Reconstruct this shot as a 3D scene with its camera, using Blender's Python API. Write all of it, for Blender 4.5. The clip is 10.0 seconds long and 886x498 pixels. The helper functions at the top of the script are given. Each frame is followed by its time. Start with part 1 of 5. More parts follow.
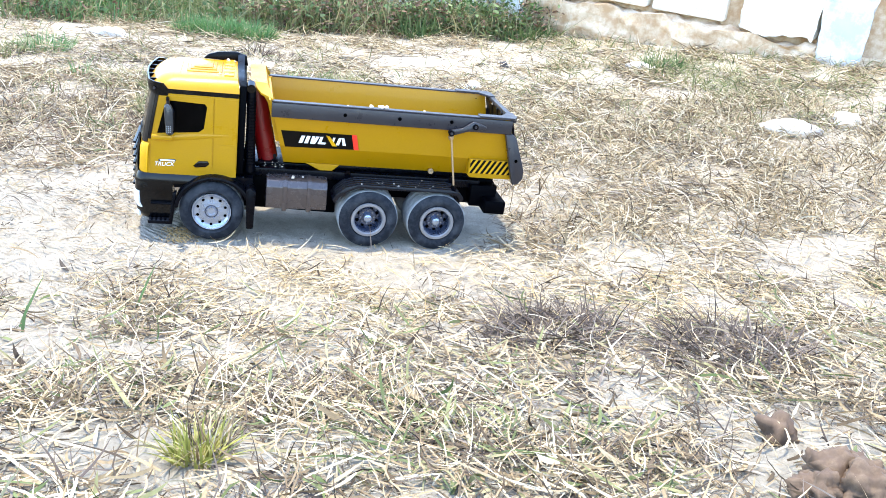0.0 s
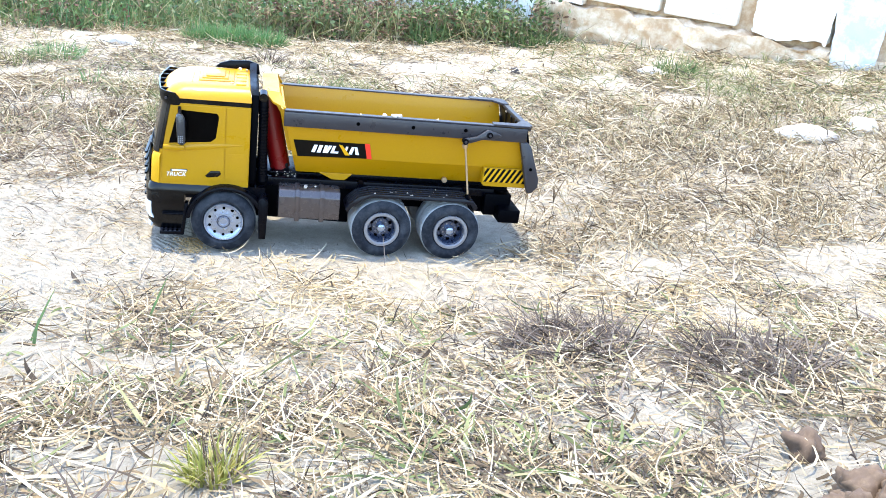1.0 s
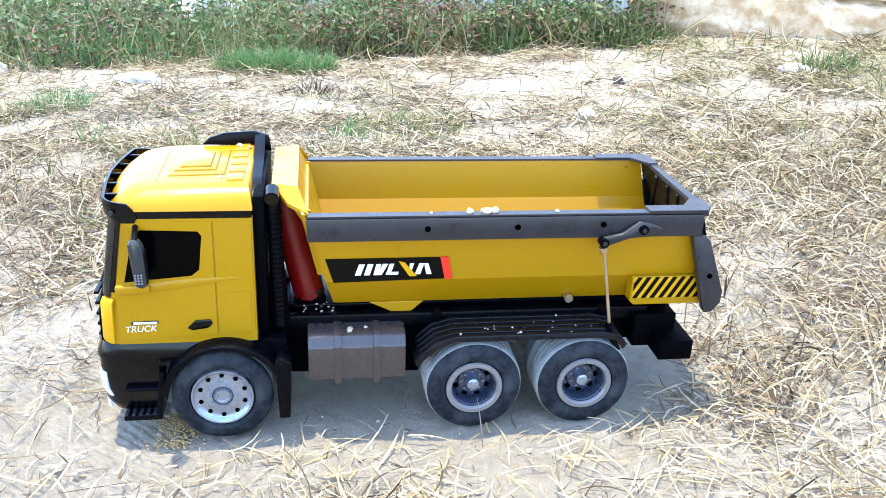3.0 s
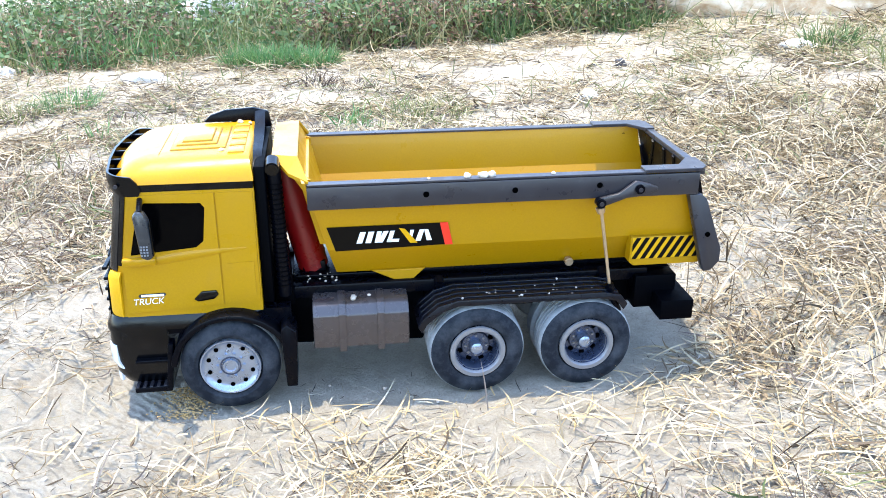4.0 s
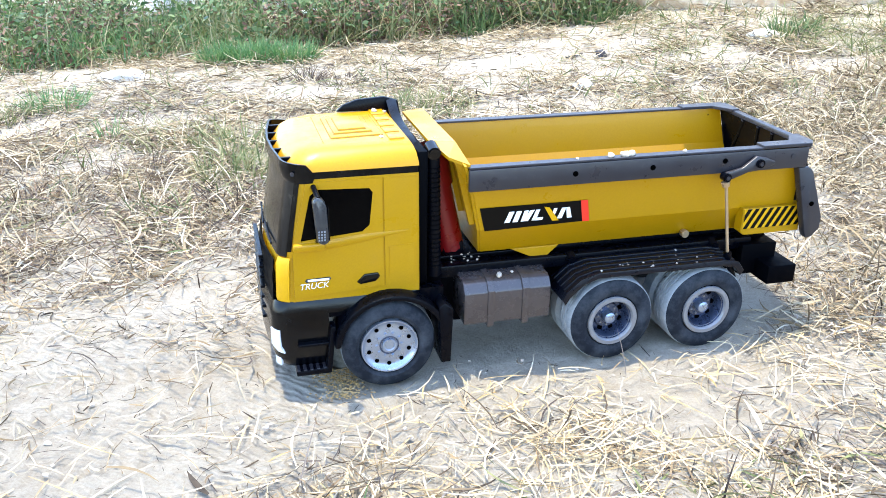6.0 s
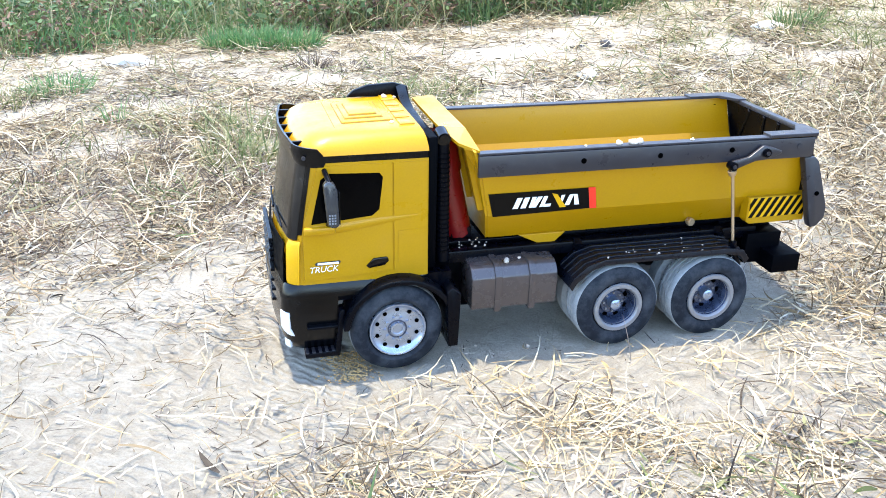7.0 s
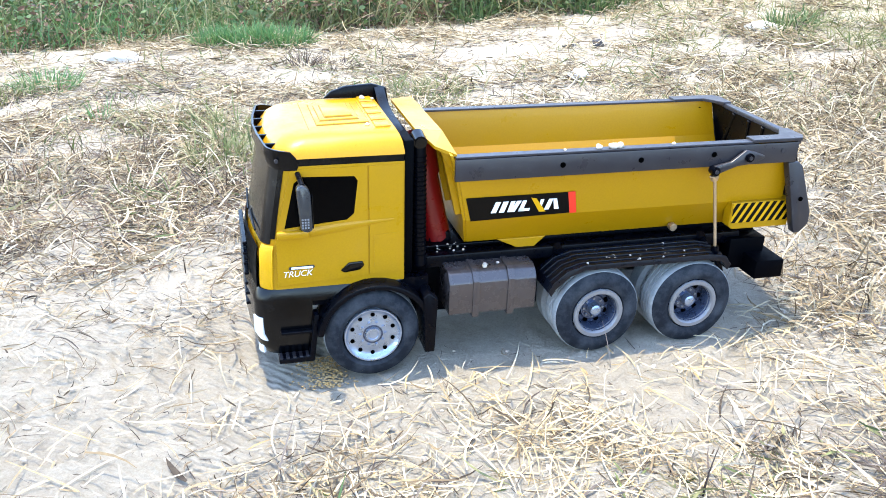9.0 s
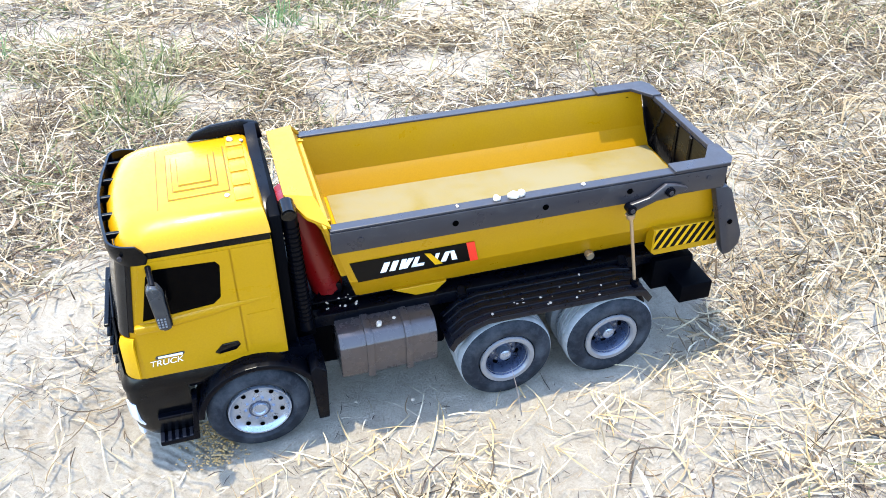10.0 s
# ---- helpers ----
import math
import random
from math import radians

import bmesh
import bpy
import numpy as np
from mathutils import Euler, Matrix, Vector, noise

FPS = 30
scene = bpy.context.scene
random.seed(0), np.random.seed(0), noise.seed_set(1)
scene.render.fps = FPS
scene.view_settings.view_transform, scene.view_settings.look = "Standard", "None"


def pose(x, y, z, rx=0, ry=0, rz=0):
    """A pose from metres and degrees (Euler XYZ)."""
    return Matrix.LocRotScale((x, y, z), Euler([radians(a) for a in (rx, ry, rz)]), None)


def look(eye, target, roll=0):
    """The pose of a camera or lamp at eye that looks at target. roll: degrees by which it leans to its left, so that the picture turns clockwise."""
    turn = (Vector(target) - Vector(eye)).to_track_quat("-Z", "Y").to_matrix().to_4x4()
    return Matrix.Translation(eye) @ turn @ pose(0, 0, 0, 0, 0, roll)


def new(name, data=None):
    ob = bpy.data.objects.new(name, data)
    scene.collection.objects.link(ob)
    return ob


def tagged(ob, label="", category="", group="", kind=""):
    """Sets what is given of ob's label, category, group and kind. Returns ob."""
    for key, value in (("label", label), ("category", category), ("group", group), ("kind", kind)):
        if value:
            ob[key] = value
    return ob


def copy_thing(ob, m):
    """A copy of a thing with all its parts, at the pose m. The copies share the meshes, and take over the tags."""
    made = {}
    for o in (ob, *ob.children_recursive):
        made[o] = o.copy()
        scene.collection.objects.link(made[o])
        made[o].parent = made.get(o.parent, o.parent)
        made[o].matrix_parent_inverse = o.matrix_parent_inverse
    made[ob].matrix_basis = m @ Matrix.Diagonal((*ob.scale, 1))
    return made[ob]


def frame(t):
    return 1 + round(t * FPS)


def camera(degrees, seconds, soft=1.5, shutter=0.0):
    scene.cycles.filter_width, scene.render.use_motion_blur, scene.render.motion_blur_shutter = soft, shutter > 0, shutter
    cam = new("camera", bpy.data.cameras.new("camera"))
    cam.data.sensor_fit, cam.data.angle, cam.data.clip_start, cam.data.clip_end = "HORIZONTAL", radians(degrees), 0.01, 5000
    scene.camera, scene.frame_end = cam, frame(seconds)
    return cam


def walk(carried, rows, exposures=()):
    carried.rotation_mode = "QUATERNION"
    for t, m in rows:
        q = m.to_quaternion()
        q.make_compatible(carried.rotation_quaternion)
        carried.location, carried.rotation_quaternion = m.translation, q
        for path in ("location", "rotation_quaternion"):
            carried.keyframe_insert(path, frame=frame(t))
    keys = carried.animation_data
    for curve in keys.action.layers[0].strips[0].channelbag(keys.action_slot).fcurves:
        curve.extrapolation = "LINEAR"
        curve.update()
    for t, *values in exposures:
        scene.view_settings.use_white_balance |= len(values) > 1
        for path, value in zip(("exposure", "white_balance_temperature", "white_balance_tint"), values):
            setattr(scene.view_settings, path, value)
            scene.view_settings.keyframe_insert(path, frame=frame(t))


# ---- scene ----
cam = camera(54.1, 10.0, soft=0.9)
PATH = [
    (0, (0.021, -1.062, 0.422), (0.501, 0.723, -0.341), 8.2),
    (0.5, (0.021, -1.063, 0.424), (0.487, 0.729, -0.333), 8.1),
    (1, (0.017, -1.047, 0.422), (0.478, 0.747, -0.334), 7.8),
    (1.5, (-0.039, -0.926, 0.41), (0.379, 0.878, -0.345), 7.8),
    (2, (-0.036, -0.791, 0.426), (0.353, 1.021, -0.327), 9.7),
    (2.5, (0.062, -0.651, 0.413), (0.334, 1.169, -0.37), 5.5),
    (2.7, (0.069, -0.63, 0.398), (0.339, 1.192, -0.381), 4.0),
    (3.8, (0.075, -0.65, 0.38), (0.363, 1.163, -0.412), 0.3),
    (4, (0.077, -0.653, 0.37), (0.336, 1.169, -0.412), 0.3),
    (4.5, (-0.03, -0.658, 0.381), (0.368, 1.13, -0.423), -0.2),
    (5, (-0.129, -0.651, 0.368), (0.381, 1.122, -0.403), -0.9),
    (5.5, (-0.113, -0.652, 0.37), (0.386, 1.122, -0.406), 0.1),
    (7, (-0.125, -0.658, 0.368), (0.361, 1.106, -0.44), 1.5),
    (7.5, (-0.119, -0.662, 0.371), (0.369, 1.1, -0.441), 1.5),
    (8, (-0.111, -0.661, 0.37), (0.375, 1.101, -0.443), 1.5),
    (8.5, (-0.115, -0.661, 0.372), (0.371, 1.1, -0.441), 1.7),
    (9, (-0.106, -0.651, 0.37), (0.383, 1.109, -0.445), 1.9),
    (9.5, (-0.062, -0.596, 0.396), (0.439, 1.121, -0.499), 1.3),
    (10, (0.004, -0.529, 0.492), (0.459, 1.022, -0.686), -0.4),
]
walk(cam, [(t, look(eye, target, roll)) for t, eye, target, roll in PATH])

# ---- light ----
SUN_EL, SUN_AZ = 80.0, -42.0        # the sun stands behind and ahead of the truck, degrees from +y towards +x
world = bpy.data.worlds.new("world")
scene.world = world
world.use_nodes = True
sky = world.node_tree.nodes.new("ShaderNodeTexSky")
sky.sky_type, sky.sun_disc = "NISHITA", False
sky.sun_elevation, sky.sun_rotation = radians(SUN_EL), radians(SUN_AZ)
sky.air_density, sky.dust_density, sky.ozone_density = 1.0, 0.5, 2.0
world.node_tree.links.new(sky.outputs[0], world.node_tree.nodes["Background"].inputs[0])
world.node_tree.nodes["Background"].inputs[1].default_value = 0.15
sun = new("sun", bpy.data.lights.new("sun", "SUN"))
sun.data.energy, sun.data.angle, sun.data.color = 1.30, radians(0.6), (1.0, 0.93, 0.775)
sv = Vector((math.sin(radians(SUN_AZ)) * math.cos(radians(SUN_EL)), math.cos(radians(SUN_AZ)) * math.cos(radians(SUN_EL)), math.sin(radians(SUN_EL))))
sun.matrix_world = look(sv * 20, (0, 0, 0))
scene.view_settings.exposure = 3.03

# ---- materials ----


def material(name, base, rough=0.5, metal=0.0, spec=0.5, coat=0.0):
    m = bpy.data.materials.new(name)
    m.use_nodes = True
    b = m.node_tree.nodes["Principled BSDF"]
    b.inputs["Base Color"].default_value = (*base, 1)
    b.inputs["Roughness"].default_value = rough
    b.inputs["Metallic"].default_value = metal
    b.inputs["Specular IOR Level"].default_value = spec
    b.inputs["Coat Weight"].default_value = coat
    return m


def node(m, kind, **inputs):
    n = m.node_tree.nodes.new(kind)
    for k, v in inputs.items():
        n.inputs[k].default_value = v
    return n


def link(m, a, b):
    m.node_tree.links.new(a, b)


def ramp(m, fac, stops):
    r = m.node_tree.nodes.new("ShaderNodeValToRGB")
    el = r.color_ramp.elements
    while len(el) < len(stops):
        el.new(0.5)
    for e, (p, c) in zip(el, stops):
        e.position, e.color = p, (*c, 1)
    link(m, fac, r.inputs[0])
    return r.outputs[0]


def noise_of(m, scale, detail=4.0, rough=0.6):
    co = m.node_tree.nodes.new("ShaderNodeTexCoord")
    n = m.node_tree.nodes.new("ShaderNodeTexNoise")
    n.inputs["Scale"].default_value, n.inputs["Detail"].default_value, n.inputs["Roughness"].default_value = scale, detail, rough
    link(m, co.outputs["Object"], n.inputs["Vector"])
    return n.outputs["Fac"]


def mixed(m, fac, a, b):
    n = m.node_tree.nodes.new("ShaderNodeMix")
    n.data_type = "RGBA"
    for sock, v in ((n.inputs[0], fac), (n.inputs[6], a), (n.inputs[7], b)):
        if isinstance(v, tuple):
            sock.default_value = (*v, 1)
        elif isinstance(v, float):
            sock.default_value = v
        else:
            link(m, v, sock)
    return n.outputs[2]


def bump(m, fac, strength, distance):
    n = m.node_tree.nodes.new("ShaderNodeBump")
    n.inputs["Strength"].default_value, n.inputs["Distance"].default_value = strength, distance
    link(m, fac, n.inputs["Height"])
    link(m, n.outputs[0], m.node_tree.nodes["Principled BSDF"].inputs["Normal"])


def dusty(name, base, rough, dust=(0.42, 0.36, 0.28), low=0.52, high=0.75, most=0.5, metal=0.0, scale=60.0, spec=0.5, coat=0.0):
    """A painted or moulded surface with patches of pale dust and fine grain."""
    m = material(name, base, rough, metal, spec, coat)
    b = m.node_tree.nodes["Principled BSDF"]
    big, fine = noise_of(m, scale, 5.0, 0.7), noise_of(m, 700.0, 3.0, 0.7)
    mask = ramp(m, big, [(low, (0, 0, 0)), (high, (most, most, most))])
    varied = mixed(m, fine, tuple(c * 0.86 for c in base), tuple(min(1, c * 1.14) for c in base))
    link(m, mixed(m, mask, varied, dust), b.inputs["Base Color"])
    r = ramp(m, big, [(0.35, (rough * 0.8,) * 3), (high, (min(1, rough + 0.3),) * 3)])
    link(m, r, b.inputs["Roughness"])
    bump(m, fine, 0.08, 0.0004)
    return m


YELLOW = dusty("yellow_paint", (0.365, 0.184, 0.0014), 0.34, low=0.66, high=0.95, most=0.07, scale=38.0, spec=0.24, coat=0.10)
BED = dusty("dust_worn_yellow_paint", (0.155, 0.112, 0.020), 0.50, dust=(0.165, 0.140, 0.075), low=0.30, high=0.62, most=0.9, scale=18.0, spec=0.3)
AMBER = dusty("amber_yellow_plastic", (0.56, 0.285, 0.003), 0.34, low=0.62, high=0.9, most=0.1, spec=0.3)
# the blue in this black base stands in for sky sheen
BLACK = dusty("black_plastic", (0.0007, 0.0011, 0.0026), 0.26, low=0.70, high=0.98, most=0.02, scale=55.0, spec=0.10)
GLOSS = dusty("glossy_black_plastic", (0.0006, 0.0008, 0.0014), 0.15, low=0.72, high=0.98, most=0.02, spec=0.28)
MATT = dusty("matt_black_plastic", (0.0006, 0.0008, 0.0015), 0.5, low=0.70, high=0.98, most=0.018, scale=90.0, spec=0.03)
STEEL = dusty("dark_grey_coated_metal", (0.020, 0.0185, 0.022), 0.33, low=0.6, high=0.92, most=0.10, scale=70.0, spec=0.42)
TANK = dusty("grey_brown_metal", (0.070, 0.056, 0.052), 0.22, metal=0.35, low=0.62, high=0.9, most=0.06, spec=0.7)
# stronger blue tint: sky sheen painted into the mudguard's black
GUARD = dusty("black_guard_plastic", (0.0008, 0.0018, 0.0050), 0.30, low=0.66, high=0.94, most=0.03, scale=160.0, spec=0.30)
RED = dusty("red_painted_metal", (0.17, 0.0025, 0.003), 0.30, low=0.66, high=0.9, most=0.05)
RED_FILM = material("red_film", (0.75, 0.03, 0.012), 0.4)
RUBBER = dusty("dusty_rubber", (0.010, 0.0125, 0.017), 0.7, dust=(0.17, 0.18, 0.19), low=0.42, high=0.82, most=0.34, scale=60.0, spec=0.14)
TREAD = dusty("pale_dusty_tread", (0.20, 0.215, 0.22), 0.9, dust=(0.40, 0.39, 0.365), low=0.30, high=0.66, most=0.8, scale=90.0, spec=0.12)
RIM = dusty("silver_plastic", (0.33, 0.375, 0.45), 0.28, metal=0.8, low=0.55, high=0.85, most=0.22, scale=120.0)
RIM_DARK = dusty("dull_silver_plastic", (0.22, 0.215, 0.215), 0.42, metal=0.4, low=0.5, high=0.8, most=0.4, scale=120.0)
# darker, bluer base than the silver rim
DISH = dusty("dark_bluish_metal", (0.075, 0.095, 0.15), 0.24, metal=0.75, low=0.6, high=0.9, most=0.15, scale=120.0)
# flat black that paints the dark inside of holes onto solid discs
HOLE = material("hole_dark", (0.0008, 0.0008, 0.0008), 0.9, spec=0.0)
# dark ochre for the thin lines round the roof hatch
SEAM = material("dark_ochre_seam", (0.13, 0.075, 0.006), 0.8)
GLASS = dusty("dark_glazing", (0.0006, 0.0006, 0.0008), 0.12, low=0.75, high=1.0, most=0.02, scale=45.0, spec=0.06)
SCREEN = dusty("smoked_windscreen", (0.0022, 0.0026, 0.0032), 0.10, low=0.55, high=0.95, most=0.08, scale=60.0, spec=0.32)
WHITE = material("white_film", (0.82, 0.82, 0.80), 0.45)
BLACK_FILM = material("black_film", (0.0016, 0.0014, 0.0014), 0.4, spec=0.12)
YELLOW_FILM = material("yellow_film", (0.60, 0.315, 0.004), 0.4, spec=0.25)
BRASS = dusty("brass_rod", (0.50, 0.36, 0.22), 0.35, metal=0.8, low=0.5, high=0.8, most=0.3)
LENS = material("clear_lamp_lens", (0.75, 0.76, 0.75), 0.18, 0.2)
MIRROR_GREY = dusty("grey_mirror_back", (0.022, 0.024, 0.027), 0.25, low=0.55, high=0.85, most=0.10)

SAND = material("pale_sandy_soil", (0.5, 0.4, 0.3), 0.95, spec=0.15)
big, mid, fine = noise_of(SAND, 5.0, 6.0, 0.65), noise_of(SAND, 55.0, 5.0, 0.7), noise_of(SAND, 480.0, 8.0, 0.85)
c1 = ramp(SAND, big, [(0.32, (0.301, 0.244, 0.174)), (0.5, (0.442, 0.386, 0.298)), (0.68, (0.522, 0.468, 0.382))])
c2 = ramp(SAND, mid, [(0.30, (0.172, 0.137, 0.096)), (0.55, (0.448, 0.393, 0.310)), (0.75, (0.565, 0.514, 0.417))])
c3 = ramp(SAND, fine, [(0.28, (0.077, 0.064, 0.047)), (0.5, (0.429, 0.375, 0.291)), (0.75, (0.606, 0.564, 0.472))])
link(SAND, mixed(SAND, 0.44, mixed(SAND, 0.5, c1, c2), c3), SAND.node_tree.nodes["Principled BSDF"].inputs["Base Color"])
grain = SAND.node_tree.nodes.new("ShaderNodeMath")
grain.operation = "ADD"
link(SAND, mid, grain.inputs[0]), link(SAND, fine, grain.inputs[1])
co = SAND.node_tree.nodes.new("ShaderNodeTexCoord")
prints = node(SAND, "ShaderNodeTexWave", Scale=62.0, Distortion=5.0, Detail=3.0)
prints.wave_type, prints.bands_direction = "BANDS", "DIAGONAL"
link(SAND, co.outputs["Object"], prints.inputs["Vector"])
axes = SAND.node_tree.nodes.new("ShaderNodeSeparateXYZ")
link(SAND, co.outputs["Object"], axes.inputs[0])


def graded(value, a, b, c, d):
    """value in a..b mapped to c..d and held there."""
    n = node(SAND, "ShaderNodeMapRange")
    for i, v in zip((1, 2, 3, 4), (a, b, c, d)):
        n.inputs[i].default_value = v
    link(SAND, value, n.inputs[0])
    return n.outputs[0]


def combined(op, a, b):
    n = node(SAND, "ShaderNodeMath")
    n.operation = op
    link(SAND, a, n.inputs[0]), link(SAND, b, n.inputs[1])
    return n.outputs[0]


lane = combined("MULTIPLY", graded(axes.outputs["X"], -0.06, 0.0, 1.0, 0.0), combined("MULTIPLY", graded(axes.outputs["Y"], -0.30, -0.22, 0.0, 1.0), graded(axes.outputs["Y"], 0.06, 0.14, 1.0, 0.0)))
lane = combined("MULTIPLY", lane, graded(big, 0.40, 0.56, 0.1, 0.9))
relief = combined("ADD", grain.outputs[0], combined("MULTIPLY", prints.outputs["Fac"], lane))
bump(SAND, relief, 0.95, 0.0056)


def blades(name, stops, rough=0.7, sheer=0.15):
    """Blades or straws: each island takes its own shade, with darker streaks along it."""
    m = material(name, stops[0][1], rough, spec=0.2)
    b = m.node_tree.nodes["Principled BSDF"]
    g = m.node_tree.nodes.new("ShaderNodeNewGeometry")
    c = ramp(m, g.outputs["Random Per Island"], stops)
    streak = noise_of(m, 160.0, 4.0, 0.7)
    link(m, mixed(m, ramp(m, streak, [(0.35, (0, 0, 0)), (0.65, (1, 1, 1))]), mixed(m, 0.45, c, (0.10, 0.075, 0.05)), c), b.inputs["Base Color"])
    if sheer:
        t = m.node_tree.nodes.new("ShaderNodeBsdfTranslucent")
        link(m, c, t.inputs["Color"])
        mx = m.node_tree.nodes.new("ShaderNodeMixShader")
        mx.inputs[0].default_value = sheer
        link(m, b.outputs[0], mx.inputs[1]), link(m, t.outputs[0], mx.inputs[2])
        link(m, mx.outputs[0], m.node_tree.nodes["Material Output"].inputs[0])
    return m


STRAW = blades("dry_straw", [(0.0, (0.024, 0.017, 0.012)), (0.22, (0.115, 0.080, 0.048)), (0.48, (0.32, 0.235, 0.130)), (0.76, (0.50, 0.41, 0.26)), (1.0, (0.70, 0.63, 0.48))])
GREY_STRAW = blades("grey_withered_grass", [(0.0, (0.055, 0.042, 0.038)), (0.4, (0.15, 0.122, 0.105)), (0.75, (0.28, 0.24, 0.20)), (1.0, (0.46, 0.41, 0.35))])
# dark withered grass; also painted shade for gaps in the straw
DARK_STRAW = blades("withered_and_gap_dark", [(0.0, (0.020, 0.015, 0.014)), (0.45, (0.060, 0.045, 0.038)), (0.8, (0.125, 0.098, 0.082)), (1.0, (0.29, 0.245, 0.20))])
# straw with warm sunlight put into its colour
GOLD_STRAW = blades("sunlit_gold_straw", [(0.0, (0.45, 0.31, 0.14)), (0.5, (0.64, 0.50, 0.28)), (1.0, (0.72, 0.64, 0.46))])
GREEN = blades("green_grass", [(0.0, (0.045, 0.14, 0.045)), (0.5, (0.085, 0.22, 0.075)), (1.0, (0.20, 0.30, 0.10))], 0.5, 0.25)
OLIVE = blades("half_dry_grass", [(0.0, (0.065, 0.10, 0.03)), (0.4, (0.14, 0.175, 0.062)), (0.7, (0.27, 0.26, 0.12)), (1.0, (0.42, 0.37, 0.21))], 0.6, 0.25)
TAN_STRAW = blades("tan_tangled_straw", [(0.0, (0.035, 0.025, 0.016)), (0.22, (0.16, 0.112, 0.062)), (0.5, (0.36, 0.27, 0.148)), (0.8, (0.52, 0.43, 0.275)), (1.0, (0.68, 0.61, 0.45))])
LIME = blades("yellow_green_grass", [(0.0, (0.20, 0.22, 0.04)), (0.5, (0.36, 0.35, 0.08)), (1.0, (0.52, 0.46, 0.18))], 0.55, 0.25)
# ochre that paints the warm sunlit patch before the front wheel
OCHRE = dusty("sunlit_patch_ochre", (0.36, 0.21, 0.06), 0.9, dust=(0.42, 0.32, 0.19), low=0.4, high=0.7, most=0.6, scale=200.0)
WEED = blades("weed_leaves", [(0.0, (0.03, 0.075, 0.025)), (0.5, (0.07, 0.14, 0.045)), (1.0, (0.16, 0.22, 0.08))], 0.5, 0.25)
RUSSET = blades("withered_brown_leaves", [(0.0, (0.06, 0.03, 0.022)), (0.5, (0.14, 0.075, 0.05)), (1.0, (0.27, 0.17, 0.11))], 0.7, 0.1)
CLOD = dusty("brown_soil_clod", (0.070, 0.042, 0.024), 0.95, dust=(0.20, 0.145, 0.095), low=0.45, high=0.75, most=0.5, scale=120.0)
STONE = dusty("pale_stone", (0.60, 0.56, 0.50), 0.85, dust=(0.36, 0.30, 0.24), low=0.5, high=0.8, most=0.5, scale=30.0)
CRUMB = dusty("ochre_crumb", (0.42, 0.32, 0.22), 0.9, dust=(0.55, 0.51, 0.45), low=0.35, high=0.65, most=0.8, scale=160.0)
CHAR = dusty("charred_wood", (0.03, 0.03, 0.035), 0.8)
# brick base warmed to imitate sunlight, which misses this wall face
BRICK = dusty("whitewashed_brick", (0.80, 0.73, 0.61), 0.85, dust=(0.42, 0.30, 0.19), low=0.52, high=0.72, most=0.75, scale=26.0)
MORTAR = dusty("crumbling_mortar", (0.44, 0.28, 0.15), 0.95, dust=(0.66, 0.54, 0.39), low=0.40, high=0.62, most=0.8, scale=30.0)
PLASTER = dusty("pale_blue_plaster", (0.44, 0.52, 0.54), 0.85, dust=(0.68, 0.62, 0.53), low=0.40, high=0.54, most=1.0, scale=7.0)
CONCRETE = dusty("grey_concrete", (0.44, 0.46, 0.46), 0.9, dust=(0.70, 0.65, 0.57), low=0.44, high=0.60, most=0.9, scale=16.0)

# ---- mesh helpers ----


def part(name, bm, mat, parent=None, label="", smooth=None):
    me = bpy.data.meshes.new(name)
    bm.normal_update()
    bm.to_mesh(me)
    bm.free()
    me.materials.append(mat)
    if smooth:
        me.shade_smooth()
        me.set_sharp_from_angle(angle=radians(smooth))
    ob = new(name, me)
    if parent:
        ob.parent = parent
    return tagged(ob, label) if label else ob


def empty(name, m=None):
    ob = new(name)
    ob.empty_display_size = 0.02
    if m:
        ob.matrix_world = m
    return ob


def bm_box(x0, x1, y0, y1, z0, z1, bev=0.0, seg=2, bm=None):
    bm = bm or bmesh.new()
    r = bmesh.ops.create_cube(bm, size=1.0, matrix=Matrix.Translation(((x0 + x1) / 2, (y0 + y1) / 2, (z0 + z1) / 2)) @ Matrix.Diagonal((x1 - x0, y1 - y0, z1 - z0, 1)))
    if bev:
        edges = list({e for v in r["verts"] for e in v.link_edges})
        bmesh.ops.bevel(bm, geom=edges, offset=bev, segments=seg, affect="EDGES", profile=0.5)
    return bm


def bm_prism(outline, a, b, axis="y", bev=0.0, seg=2, bm=None):
    """A closed outline, (x, z) along y, (y, z) along x or (x, y) along z, drawn out from a to b."""
    bm = bm or bmesh.new()
    put = {"y": lambda p, d: (p[0], d, p[1]), "x": lambda p, d: (d, p[0], p[1]), "z": lambda p, d: (p[0], p[1], d)}[axis]
    lo, hi = [bm.verts.new(put(p, a)) for p in outline], [bm.verts.new(put(p, b)) for p in outline]
    n = len(outline)
    faces = [bm.faces.new(lo), bm.faces.new(hi)] + [bm.faces.new((lo[i], lo[(i + 1) % n], hi[(i + 1) % n], hi[i])) for i in range(n)]
    bmesh.ops.recalc_face_normals(bm, faces=faces)
    if bev:
        bmesh.ops.bevel(bm, geom=list({e for f in faces for e in f.edges}), offset=bev, segments=seg, affect="EDGES", profile=0.5)
    return bm


